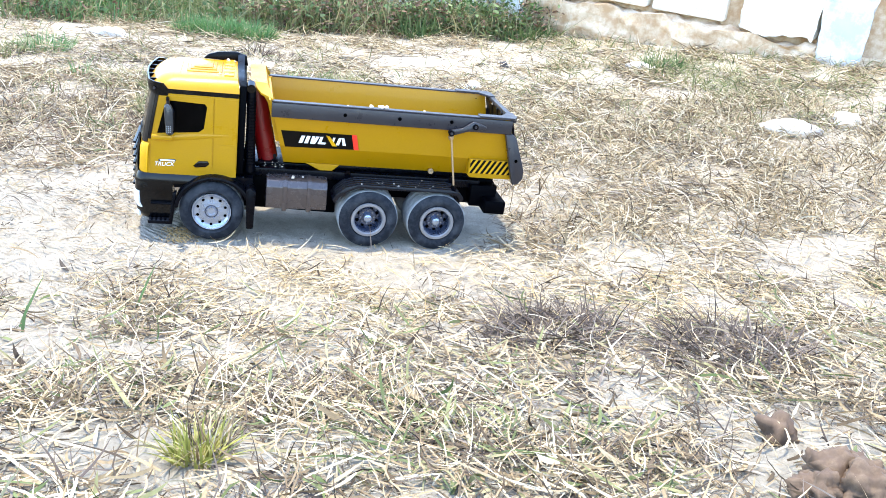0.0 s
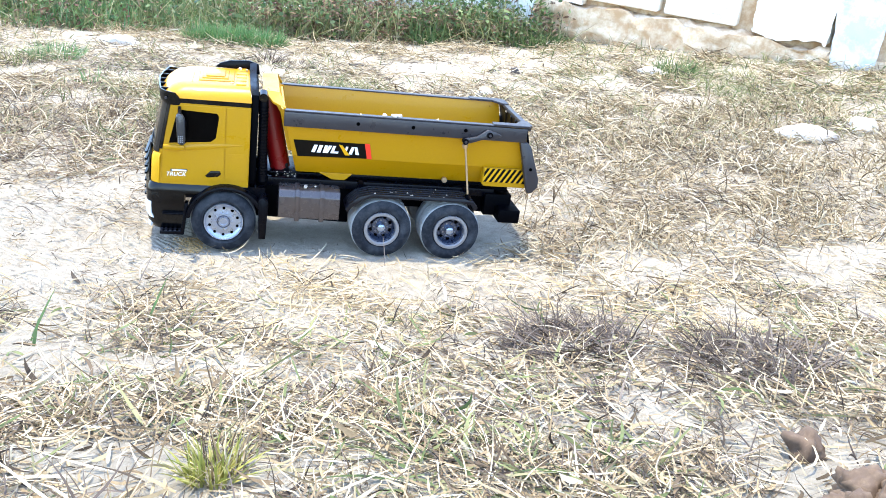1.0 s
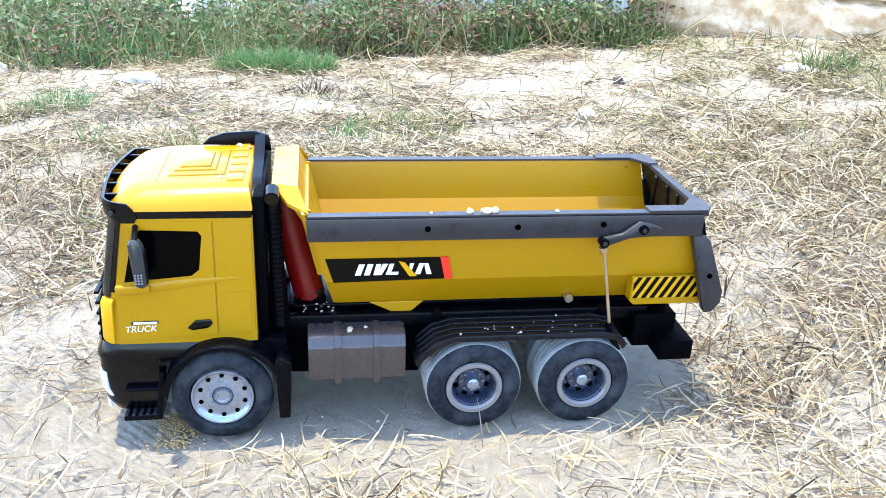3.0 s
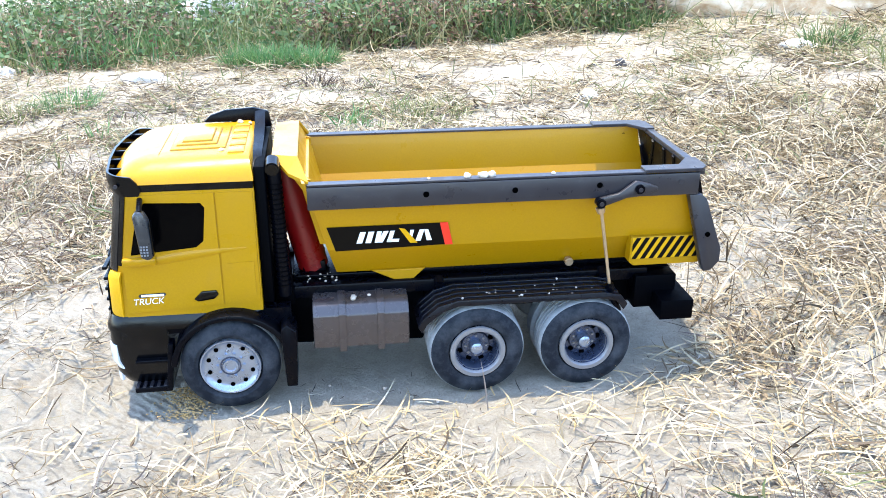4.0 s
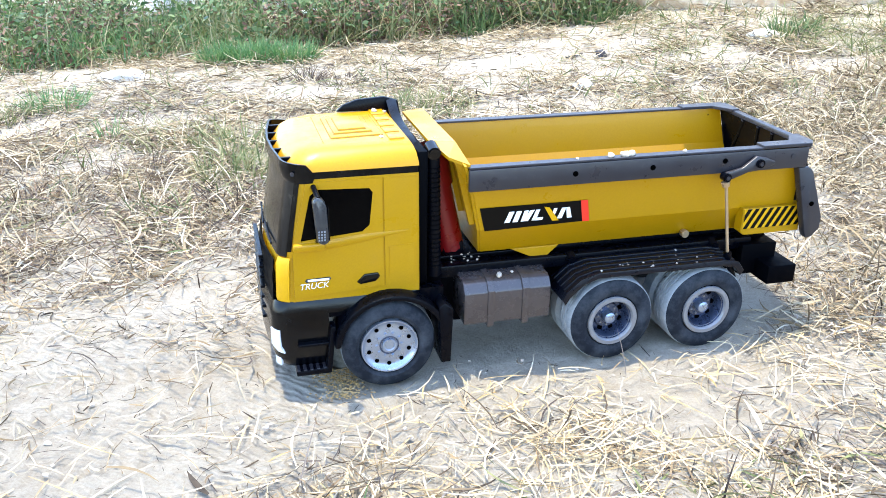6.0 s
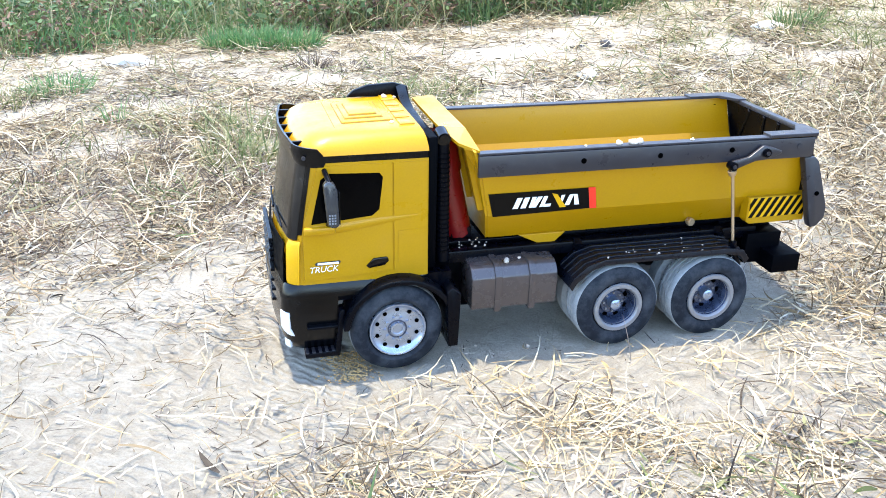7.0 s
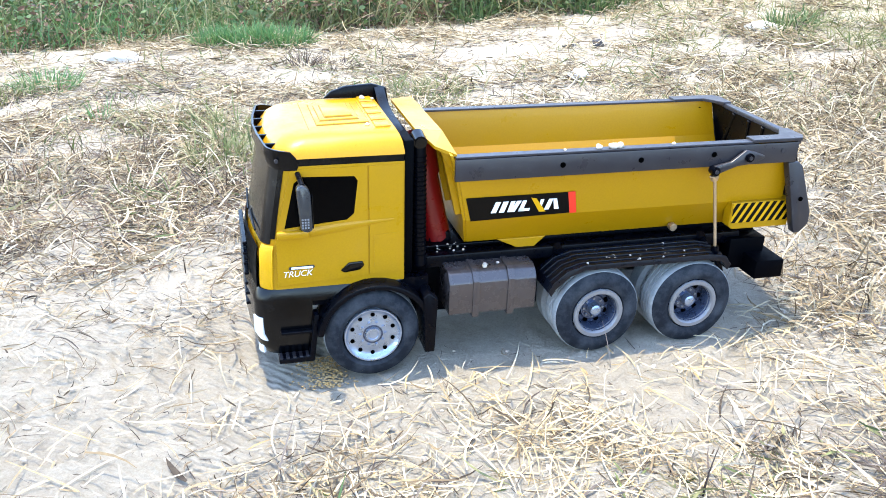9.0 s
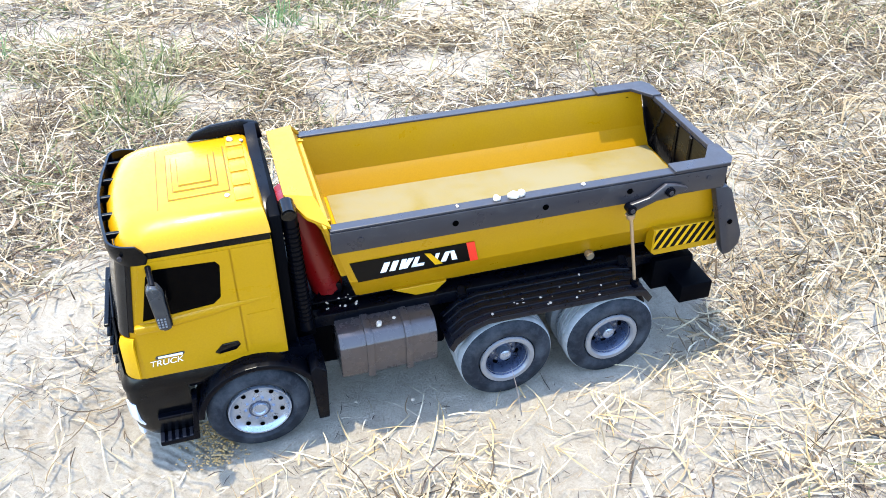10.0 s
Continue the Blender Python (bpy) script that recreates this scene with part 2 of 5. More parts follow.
def bm_rod(p, q, r, n=16, r2=None, bm=None, bev=0.0):
    bm = bm or bmesh.new()
    p, q = Vector(p), Vector(q)
    m = Matrix.Translation((p + q) / 2) @ (q - p).to_track_quat("Z", "Y").to_matrix().to_4x4()
    got = bmesh.ops.create_cone(bm, cap_ends=True, segments=n, radius1=r, radius2=r if r2 is None else r2, depth=(q - p).length, matrix=m)
    if bev:
        rims = [e for e in {e for v in got["verts"] for e in v.link_edges} if any(len(f.verts) > 4 for f in e.link_faces)]
        bmesh.ops.bevel(bm, geom=rims, offset=bev, segments=2, affect="EDGES")
    return bm


def bm_lathe(profile, n=40, bm=None):
    """A closed profile of (radius, y) turned round the y axis."""
    bm = bm or bmesh.new()
    rings = [[bm.verts.new((r * math.cos(2 * math.pi * k / n), y, r * math.sin(2 * math.pi * k / n))) for k in range(n)] for r, y in profile]
    for a, b in zip(rings, rings[1:] + rings[:1]):
        for k in range(n):
            bm.faces.new((a[k], a[(k + 1) % n], b[(k + 1) % n], b[k]))
    bmesh.ops.recalc_face_normals(bm, faces=bm.faces[:])
    return bm


def bm_skin(rows, closed=True, caps=True, bm=None):
    """Rows of equally many points, joined into a skin."""
    bm = bm or bmesh.new()
    vs = [[bm.verts.new(p) for p in row] for row in rows]
    n = len(vs[0])
    for a, b in zip(vs, vs[1:]):
        for k in range(n if closed else n - 1):
            bm.faces.new((a[k], a[(k + 1) % n], b[(k + 1) % n], b[k]))
    if caps:
        bm.faces.new(vs[0]), bm.faces.new(vs[-1])
    bmesh.ops.recalc_face_normals(bm, faces=bm.faces[:])
    return bm


def thicken(bm, d):
    bmesh.ops.solidify(bm, geom=bm.faces[:], thickness=d)
    bmesh.ops.recalc_face_normals(bm, faces=bm.faces[:])
    return bm


def slab(faces, v):
    """Flat faces, given as lists of points that share corners, drawn out by the vector v into one closed plate."""
    bm, top, low, edges = bmesh.new(), {}, {}, {}
    v = Vector(v)
    for f in faces:
        for p in f:
            if p not in top:
                top[p], low[p] = bm.verts.new(p), bm.verts.new(Vector(p) + v)
        bm.faces.new([top[p] for p in f])
        bm.faces.new([low[p] for p in reversed(f)])
        for a, b in zip(f, f[1:] + f[:1]):
            edges[frozenset((a, b))] = (a, b) if frozenset((a, b)) not in edges else None
    for e in edges.values():
        if e:
            bm.faces.new((top[e[0]], top[e[1]], low[e[1]], low[e[0]]))
    bmesh.ops.recalc_face_normals(bm, faces=bm.faces[:])
    return bm


def bm_lump(r, seed, rough=0.35, squash=0.7, detail=3):
    """An uneven lump that sits at z = 0."""
    bm = bmesh.new()
    bmesh.ops.create_icosphere(bm, subdivisions=detail, radius=1.0)
    for v in bm.verts:
        d = v.co.copy()
        k = 1 + rough * noise.noise(d * 1.3 + Vector((seed, 0, 0))) + 0.5 * rough * noise.noise(d * 3.7 + Vector((0, seed, 0))) + 0.3 * rough * noise.noise(d * 9 + Vector((0, 0, seed)))
        v.co = Vector((d.x * k * r, d.y * k * r, (d.z * k + 0.55) * r * squash))
    return bm


def ground_z(x, y):
    """Height of the soil: level round the truck, rising to +x and up a low bank before the truck, falling a little to -x at the back."""
    soft = lambda v, k: k * math.log1p(math.exp(min(v / k, 60.0)))
    z = 0.125 * soft(min(x, 2.6) - 0.32, 0.06) + 0.22 * soft(min(-0.27 - y, 0.45), 0.03)
    behind = 1 / (1 + math.exp(min(60.0, -(y - 0.2) / 0.06)))
    return z - 0.06 * soft(-0.06 - max(x, -1.0), 0.05) * behind

# ---- the truck ----


def cab_outline(xf, xr, w, rc=0.012, out=0.0, n=6):
    """The cab's plan, from the near rear corner round the bowed front to the far rear corner."""
    half = [(xr, -w - out)]
    for k in range(n + 1):
        a = math.pi / 2 * k / n
        half.append((xf + 0.005 + rc - (rc + out) * math.sin(a), -w + rc - (rc + out) * math.cos(a)))
    half += [(xf + 0.0015 - out, -w * 0.4), (xf - out, 0.0)]
    return half + [(x, -y) for x, y in reversed(half[:-1])]


CAB = [(0.076, -0.0865, 0.06600), (0.096, -0.0862, 0.06537), (0.117, -0.0835, 0.06471), (0.142, -0.0795, 0.06392), (0.171, -0.0745, 0.06300)]


def cab_at(z):
    zs, xs, ws = zip(*CAB)
    return float(np.interp(z, zs, xs)), float(np.interp(z, zs, ws))


def cab_band(zs, xr, out, keep=None, dz=0.0):
    rows = []
    for z in zs:
        xf, w = cab_at(z)
        o = [(x, y, z) for x, y in cab_outline(xf, xr, w, out=out)]
        rows.append(o if keep is None else o[keep:-keep])
    return rows


def build_wheel(name, front, truck):
    """A wheel round the y axis, its outer face towards -y."""
    R, W = 0.0372, 0.0235
    ri = 0.0225 if front else 0.0215
    if front:
        rim = bm_lathe([(0.0225, -0.002), (0.0225, 0.018), (0.019, 0.018), (0.0, 0.016), (0.0, -0.0008), (0.0095, -0.0008), (0.0135, 0.0002), (0.0165, 0.0005), (0.0195, -0.0005), (0.0212, -0.0032), (0.0222, -0.0034)], 40)
    else:
        rim = bm_lathe([(0.0215, -0.001), (0.0215, 0.018), (0.019, 0.018), (0.0, 0.016), (0.0, 0.0085), (0.0105, 0.0085), (0.0115, 0.0105), (0.0142, 0.0105), (0.0150, 0.0088), (0.0168, -0.0012), (0.0178, -0.0026), (0.0205, -0.0026)], 40)
    wheel = part(name, rim, RIM if front else DISH, truck, "silver ten-hole wheel rim" if front else "dusty deep-dished wheel rim", smooth=40)
    if not front:
        part("rim_lip", bm_lathe([(0.0164, 0.0008), (0.0172, -0.0026), (0.0182, -0.0036), (0.0212, -0.0036), (0.0218, -0.0020), (0.0200, 0.0002)], 40), RIM_DARK, wheel, "pale dusty rim lip", smooth=40)
    else:
        part("rim_ring", bm_lathe([(0.0066, -0.0012), (0.0078, -0.0012), (0.0078, 0.0006), (0.0066, 0.0006)], 30), DISH, wheel, smooth=40)
    a = ri + 0.0003
    tyre = bm_lathe([(a, 0.0002), (a + 0.001, -0.0022), (0.0265, -0.0036), (0.0305, -0.0030), (0.0340, -0.0018), (0.0357, -0.0004), (0.0366, 0.0014), (0.0367, 0.0030), (0.0355, 0.0040), (0.0352, W - 0.0022), (0.0345, W - 0.0015), (0.029, W), (a, W - 0.001)], 60)
    part("tyre", tyre, RUBBER, wheel, "worn dusty black rubber tyre", smooth=35)
    band = [(0.0346, 0.0030), (0.0368, 0.0030), (R, 0.0040)] if front else [(0.0340, -0.0006), (0.0362, 0.0002), (0.0369, 0.0020), (R, 0.0040)]
    for g in (0.0068, 0.0117, 0.0166):
        band += [(R, g - 0.0008), (R - 0.0011, g - 0.0005), (R - 0.0011, g + 0.0005), (R, g + 0.0008)]
    band += [(R, W - 0.0040), (0.0358, W - 0.0022), (0.0346, W - 0.0018)]
    part("tread", bm_lathe(band, 60), TREAD, wheel, "pale dust-covered tyre tread", smooth=35)
    lug = bmesh.new()
    for k in range(46):
        t = 2 * math.pi * k / 46
        for y0, y1, sh in ((0.0010, 0.0044, 0.0), (0.0195, 0.0226, 0.5)):
            b = bmesh.new()
            bm_box(-0.0014, 0.0014, y0, y1, R - 0.0024, R - 0.0010, bm=b)
            bmesh.ops.rotate(b, verts=b.verts, cent=(0, 0, 0), matrix=Matrix.Rotation(t + sh * 2 * math.pi / 46, 3, "Y"))
            me = bpy.data.meshes.new("tmp")
            b.to_mesh(me), b.free()
            lug.from_mesh(me)
            bpy.data.meshes.remove(me)
    part("shoulder_lug", lug, TREAD, wheel)
    if front:
        part("hub", bm_lathe([(0.0, -0.0016), (0.0036, -0.0016), (0.0042, -0.0026), (0.0056, -0.0026), (0.0062, -0.001), (0.0062, 0.002), (0.0, 0.002)], 24), RIM, wheel, smooth=40)
    else:
        part("hub", bm_lathe([(0.0, 0.001), (0.0030, 0.001), (0.0046, 0.002), (0.0052, 0.005), (0.0052, 0.009), (0.0, 0.009)], 24), RIM, wheel, smooth=40)
    for k in range(10 if front else 8):
        a = 2 * math.pi * k / (10 if front else 8)
        c, s = math.cos(a), math.sin(a)
        if front:
            part("nut", bm_rod((0.0098 * c, -0.0022, 0.0098 * s), (0.0098 * c, 0.0005, 0.0098 * s), 0.0012, 8), RIM, wheel)
            ha = a + math.pi / 10
            part("rim_hole", bm_rod((0.0165 * math.cos(ha), -0.0002, 0.0165 * math.sin(ha)), (0.0165 * math.cos(ha), 0.002, 0.0165 * math.sin(ha)), 0.0017, 12), HOLE, wheel)
        else:
            part("nut", bm_rod((0.0082 * c, 0.0072, 0.0082 * s), (0.0082 * c, 0.0088, 0.0082 * s), 0.0010, 8), RIM_DARK, wheel)
            ha = a + math.pi / 8
            part("rim_hole", bm_rod((0.0128 * math.cos(ha), 0.0099, 0.0128 * math.sin(ha)), (0.0128 * math.cos(ha), 0.0120, 0.0128 * math.sin(ha)), 0.0022, 12), HOLE, wheel)
    return wheel


def text_mesh(words, size):
    cu = bpy.data.curves.new("letters", "FONT")
    cu.body, cu.size, cu.extrude = words, size, 0.0
    cu.align_x = "LEFT"
    ob = bpy.data.objects.new("letters", cu)
    me = bpy.data.meshes.new_from_object(ob)
    bpy.data.objects.remove(ob)
    return me


def bed_y(z):
    return float(np.interp(z, (0.091, 0.116, 0.172), (0.038, 0.0535, 0.0655)))


def side_sheet(corners, out):
    """A thin film lying on the tipper's near flank; corners as (x, z)."""
    return slab([[(x, -bed_y(z) - out, z) for x, z in corners]], (0, 0.0004, 0))


def build_truck():
    t = tagged(empty("dump_truck"), "yellow toy dump truck with black chassis standing on sandy soil", "toy truck")
    # chassis
    ch = bm_box(-0.060, 0.352, -0.030, -0.020, 0.050, 0.086, 0.001)
    bm_box(-0.060, 0.352, 0.020, 0.030, 0.050, 0.086, 0.001, bm=ch)
    for x in (-0.05, 0.05, 0.14, 0.23, 0.30, 0.345):
        bm_box(x - 0.006, x + 0.006, -0.022, 0.022, 0.054, 0.082, bm=ch)
    bm_prism([(0.300, 0.050), (0.345, 0.048), (0.356, 0.062), (0.354, 0.078), (0.345, 0.088), (0.300, 0.090)], -0.033, -0.0305, bev=0.0008, bm=ch)
    bm_prism([(0.300, 0.050), (0.345, 0.048), (0.356, 0.062), (0.354, 0.078), (0.345, 0.088), (0.300, 0.090)], 0.0305, 0.033, bev=0.0008, bm=ch)
    part("chassis", ch, MATT, t, "black ladder chassis", smooth=30)
    part("subframe", bm_prism([(0.048, 0.0862), (0.330, 0.0862), (0.330, 0.0905), (0.14, 0.0905), (0.13, 0.088), (0.048, 0.088)], -0.034, 0.034, bev=0.0008), BLACK, t, smooth=30)
    part("side_skirt", bm_box(0.048, 0.330, -0.046, -0.031, 0.074, 0.0845, 0.0015), BLACK, t, smooth=30)
    part("underbody", bm_prism([(0.03, 0.03), (0.15, 0.026), (0.15, 0.072), (0.03, 0.072)], -0.036, 0.036, bev=0.003), MATT, t, smooth=30)
    for x in (0.0, 0.186, 0.272):
        part("axle", bm_rod((x, -0.058, 0.0372), (x, 0.058, 0.0372), 0.006, 12), MATT, t, smooth=40)
    # wheels
    front = build_wheel("wheel", True, t)
    front.matrix_local = pose(0.0, -0.0755, 0.0368)
    copy_thing(front, pose(0.0, 0.0755, 0.0368, 0, 0, 180))
    rear = build_wheel("rear_wheel", False, t)
    rear.matrix_local = pose(0.186, -0.0775, 0.0368)
    for x in (0.186, 0.272):
        if x > 0.2:
            copy_thing(rear, pose(x, -0.0775, 0.0368, 0, 20, 0))
        copy_thing(rear, pose(x, 0.0775, 0.0368, 0, 0, 180))
        for sy in (-1, 1):
            tw = bm_lathe([(0.021, -0.010), (0.029, -0.011), (0.0345, -0.0095), (0.0372, -0.006), (0.0372, 0.006), (0.0345, 0.0095), (0.029, 0.011), (0.021, 0.010)], 48)
            part("inner_tyre", tw, TREAD, t, smooth=35).location = (x, sy * 0.0415, 0.0368)
    # cab body
    cab = part("cab", bm_skin(cab_band((0.0765, 0.08, 0.096, 0.117, 0.135, 0.15, 0.1705), 0.0262, 0.0)), YELLOW, t, "yellow painted cab shell", smooth=35)
    part("windscreen", thicken(bm_skin(cab_band((0.113, 0.120, 0.135, 0.15, 0.1715), 0.0262, 0.0012, keep=3), False, False), 0.001), SCREEN, cab, "dark glossy windscreen", smooth=40)
    for side in (1, -1):
        part("pillar_trim", thicken(bm_skin([[(x, y * side, z) for x, y, z in row[1:4]] for row in cab_band((0.117, 0.135, 0.15, 0.1715), 0.0262, 0.0009, keep=1)], False, False), 0.0008), GLOSS, cab, smooth=40)
    # roof: domed, with a raised hatch
    rows = []
    for z, f, inset in ((0.1758, -0.0745, 0.0), (0.1785, -0.0738, 0.0012), (0.1825, -0.0710, 0.0048), (0.1860, -0.0665, 0.0095), (0.1882, -0.0605, 0.0145), (0.1890, -0.0510, 0.0205)):
        lift = 0.0025
        rows.append([(x, y, z + lift * max(0, (x + 0.07) / 0.096) * (0.3 if z < 0.18 else 1.0) * (0 if z < 0.177 else 1)) for x, y in cab_outline(f, 0.0265 - inset * 0.25, 0.0632 - inset, rc=0.018)])
    roof = part("roof", bm_skin(rows), YELLOW, cab, "sunlit yellow cab roof", smooth=50)
    def on_roof(name_, x0, x1, y0, y1, up, bev=0.0010):
        cx = (x0 + x1) / 2
        p_ = part(name_, bm_box(x0 - cx, x1 - cx, y0, y1, -0.004, up, bev), YELLOW, cab, smooth=40)
        p_.matrix_local = pose(cx, 0, 0.1890 + 0.026 * (cx + 0.07), 0, -1.5, 0)
    on_roof("hatch", -0.0330, 0.0060, -0.0300, 0.0300, 0.0011)
    on_roof("hatch_frame", -0.0295, -0.0005, -0.0225, 0.0225, 0.0024)
    on_roof("hatch_lid", -0.0255, -0.0045, -0.0180, 0.0180, 0.0038)
    def groove(x0, x1, y0, y1, up):
        """A thin dark ochre groove line on the roof."""
        cx = (x0 + x1) / 2
        p_ = part("roof_groove", bm_box(x0 - cx, x1 - cx, y0, y1, -0.002, up + 0.0002, 0.0), SEAM, cab)
        p_.matrix_local = pose(cx, 0, 0.1890 + 0.026 * (cx + 0.07), 0, -1.5, 0)
    for x0, x1, w, up in ((-0.0330, 0.0060, 0.0300, 0.0), (-0.0295, -0.0005, 0.0225, 0.0011), (-0.0255, -0.0045, 0.0180, 0.0024)):
        groove(x0 - 0.0004, x1 + 0.0004, -w - 0.0005, -w, up)
        groove(x0 - 0.0004, x1 + 0.0004, w, w + 0.0004, up)
        groove(x1, x1 + 0.0005, -w, w, up)
        groove(x0 - 0.0004, x0, -w, w, up)
    groove(-0.0400, -0.0395, -0.0390, 0.0390, 0.0)
    for y in (-0.0270, -0.0090, 0.0090, 0.0270):
        groove(0.0085, 0.0200, y - 0.0003, y + 0.0003, 0.0)
    for y in (-0.0360, -0.0180, 0.0, 0.0180, 0.0360):
        on_roof("roof_rib", 0.0085, 0.0200, y - 0.0078, y + 0.0078, 0.0010, 0.0007)
    part("roof_seam", thicken(bm_skin(cab_band((0.1700, 0.1764), 0.0258, -0.0004), False, False), 0.0012), GLOSS, cab, "black seam below the roof", smooth=40)
    # sun visor: a black band that stands off the roof's front
    rows = []
    for z, dx, keep in ((0.1675, -0.0010, -0.052), (0.172, -0.0035, -0.050), (0.1765, -0.0045, -0.052), (0.1805, -0.0040, -0.056)):
        o = cab_outline(-0.0745 + dx, 0.02, 0.0640)
        o = [(keep, o[1][1])] + o[1:-1] + [(keep, o[-2][1])]
        rows.append([(x, y, z + 0.005 * max(0.0, (-0.05 - x) / 0.03) * (1 if z > 0.175 else 0.3)) for x, y in o])
    part("sun_visor", thicken(bm_skin(rows, False, False), 0.0016), GLOSS, cab, "black wraparound sun visor", smooth=45)
    for y in (-0.045, -0.022, 0.0, 0.022, 0.045):
        part("visor_strut", bm_box(-0.079 + abs(y) * 0.12, -0.064, y - 0.0015, y + 0.0015, 0.179, 0.183, 0.0005), BLACK, cab)
    for y in (-0.0665,):
        part("visor_bolt", bm_rod((-0.066, y, 0.176), (-0.066, y + 0.002, 0.176), 0.0014, 10), STEEL, cab)
    # air deflector behind the roof
    rows = []
    for x, s in ((0.0235, 1.0), (0.0275, 1.02), (0.0315, 1.0)):
        loop = [(-0.054, 0.174), (-0.046, 0.1830), (-0.020, 0.1868), (0.010, 0.1885), (0.030, 0.1930), (0.042, 0.1995), (0.052, 0.1975), (0.0595, 0.188), (0.060, 0.172)]
        rows.append([(x, y * s, z * (1.004 if s > 1 else 1)) for y, z in loop])
    part("air_deflector", thicken(bm_skin(rows, False, False), 0.0022), BLACK, cab, "black air deflector hoop", smooth=45)
    fin = [(-0.018, 0.1910), (-0.012, 0.1965), (0.0, 0.2005), (0.022, 0.2020), (0.034, 0.1985), (0.036, 0.186), (0.026, 0.186), (0.020, 0.1905)]
    part("deflector_fin", bm_prism(fin, 0.044, 0.0485, bev=0.0012), BLACK, cab, smooth=40)
    part("cab_back", bm_box(0.0264, 0.0345, -0.0590, 0.0590, 0.078, 0.185, 0.002), MATT, cab, "black rear panel of the cab", smooth=30)
    # door and side panels, a little proud of the shell
    w = 0.0661
    outer = [(-0.0690, 0.0795), (-0.0015, 0.0835), (-0.0015, 0.1685), (-0.0565, 0.1685), (-0.0585, 0.160), (-0.0680, 0.124), (-0.0690, 0.117)]
    win = [(-0.0625, 0.1245), (-0.0170, 0.1285), (-0.0115, 0.1330), (-0.0085, 0.1580), (-0.0110, 0.1615), (-0.0490, 0.1630), (-0.0545, 0.1585)]
    vy = lambda z, o: -cab_at(z)[1] - o
    at = lambda p, o: (p[0], vy(p[1], o), p[1])
    oo, ww = [at(p, 0.0009) for p in outer], [at(p, 0.0009) for p in win]
    ring = [[oo[0], oo[1], ww[1], ww[0]], [oo[1], oo[2], ww[3], ww[2], ww[1]], [oo[2], oo[3], ww[5], ww[4], ww[3]], [oo[3], oo[4], ww[6], ww[5]], [oo[4], oo[5], ww[0], ww[6]], [oo[5], oo[6], oo[0], ww[0]]]
    part("door", slab(ring, (0, 0.0012, 0)), YELLOW, cab, "yellow cab door with a dark window")
    part("side_window", slab([[at(p, 0.0004) for p in win]], (0, 0.0006, 0)), GLASS, cab, "dark side window")
    part("rear_side_panel", slab([[at(p, 0.0009) for p in ((-0.0003, 0.0838), (0.0250, 0.0848), (0.0250, 0.1685), (-0.0003, 0.1685))]], (0, 0.0012, 0)), YELLOW, cab)
    part("locker_lid", slab([[at(p, 0.0014) for p in ((0.0030, 0.0890), (0.0225, 0.0900), (0.0225, 0.1160), (0.0030, 0.1150))]], (0, 0.0009, 0)), YELLOW, cab)
    part("door_crease", bm_skin([[(-0.066, vy(0.122, 0.0009), 0.1235), (-0.066, vy(0.12, 0.0032), 0.1205), (-0.066, vy(0.117, 0.0009), 0.1165)], [(-0.045, vy(0.122, 0.0009), 0.1240), (-0.045, vy(0.12, 0.0030), 0.1200), (-0.045, vy(0.117, 0.0009), 0.1165)],
                                 [(-0.018, vy(0.124, 0.0009), 0.1265), (-0.018, vy(0.122, 0.0024), 0.1235), (-0.018, vy(0.12, 0.0009), 0.1200)], [(0.018, vy(0.127, 0.0007), 0.1275), (0.018, vy(0.126, 0.0012), 0.1262), (0.018, vy(0.125, 0.0007), 0.1255)]], True, True), YELLOW, cab, smooth=60)
    part("door_sill", bm_box(-0.0685, -0.0450, -0.0700, -0.0650, 0.1175, 0.1235, 0.0016), YELLOW, cab, smooth=40)
    hl = [(-0.0225, 0.0885), (-0.0195, 0.0865), (-0.0080, 0.0880), (-0.0045, 0.0915), (-0.0060, 0.0950), (-0.0165, 0.0945)]
    part("door_handle", bm_prism([(x, z) for x, z in hl], -0.0675, -0.0660, bev=0.0008), GLOSS, cab, "black door handle", smooth=40)
    for x0, x1, z0, z1 in ((-0.0590, -0.0430, 0.0925, 0.0942),):
        badge = bm_box(x0, x1, -0.0669, -0.0664, z0, z1)
        part("badge", badge, WHITE, cab)
    part("badge_frame", bm_prism([(-0.060, 0.0918), (-0.0425, 0.0925), (-0.0415, 0.0938), (-0.0425, 0.0950), (-0.060, 0.0945), (-0.061, 0.0930)], -0.06675, -0.0663), MIRROR_GREY, cab)
    me = text_mesh("TRUCK", 0.0068)
    for v in me.vertices:
        v.co = Vector((v.co.x * 0.98 + 0.0012 * v.co.y / 0.005, v.co.y, 0))
    me.materials.append(WHITE)
    tx = new("lettering", me)
    tx.parent = cab
    tx.matrix_local = pose(-0.0655, -0.0668, 0.0862, 90, 0, 0) @ pose(0, 0, 0, 0, 0, 1.5)
    tagged(tx, "white lettering TRUCK")
    # amber corner pieces and grille
    for sy in (-1, 1):
        rows = [[(x, y * -sy, z) for x, y in cab_outline(xf, 0.0, ww_, out=o)[2:6]] for z, xf, ww_, o in ((0.0770, -0.0865, 0.0650, 0.0018), (0.0800, -0.0865, 0.0650, 0.0026), (0.1080, -0.0855, 0.0655, 0.0026), (0.1125, -0.0845, 0.0655, 0.0014))]
        part("corner_panel", thicken(bm_skin(rows, False, False), 0.002), AMBER, cab, "amber yellow corner panel", smooth=45)
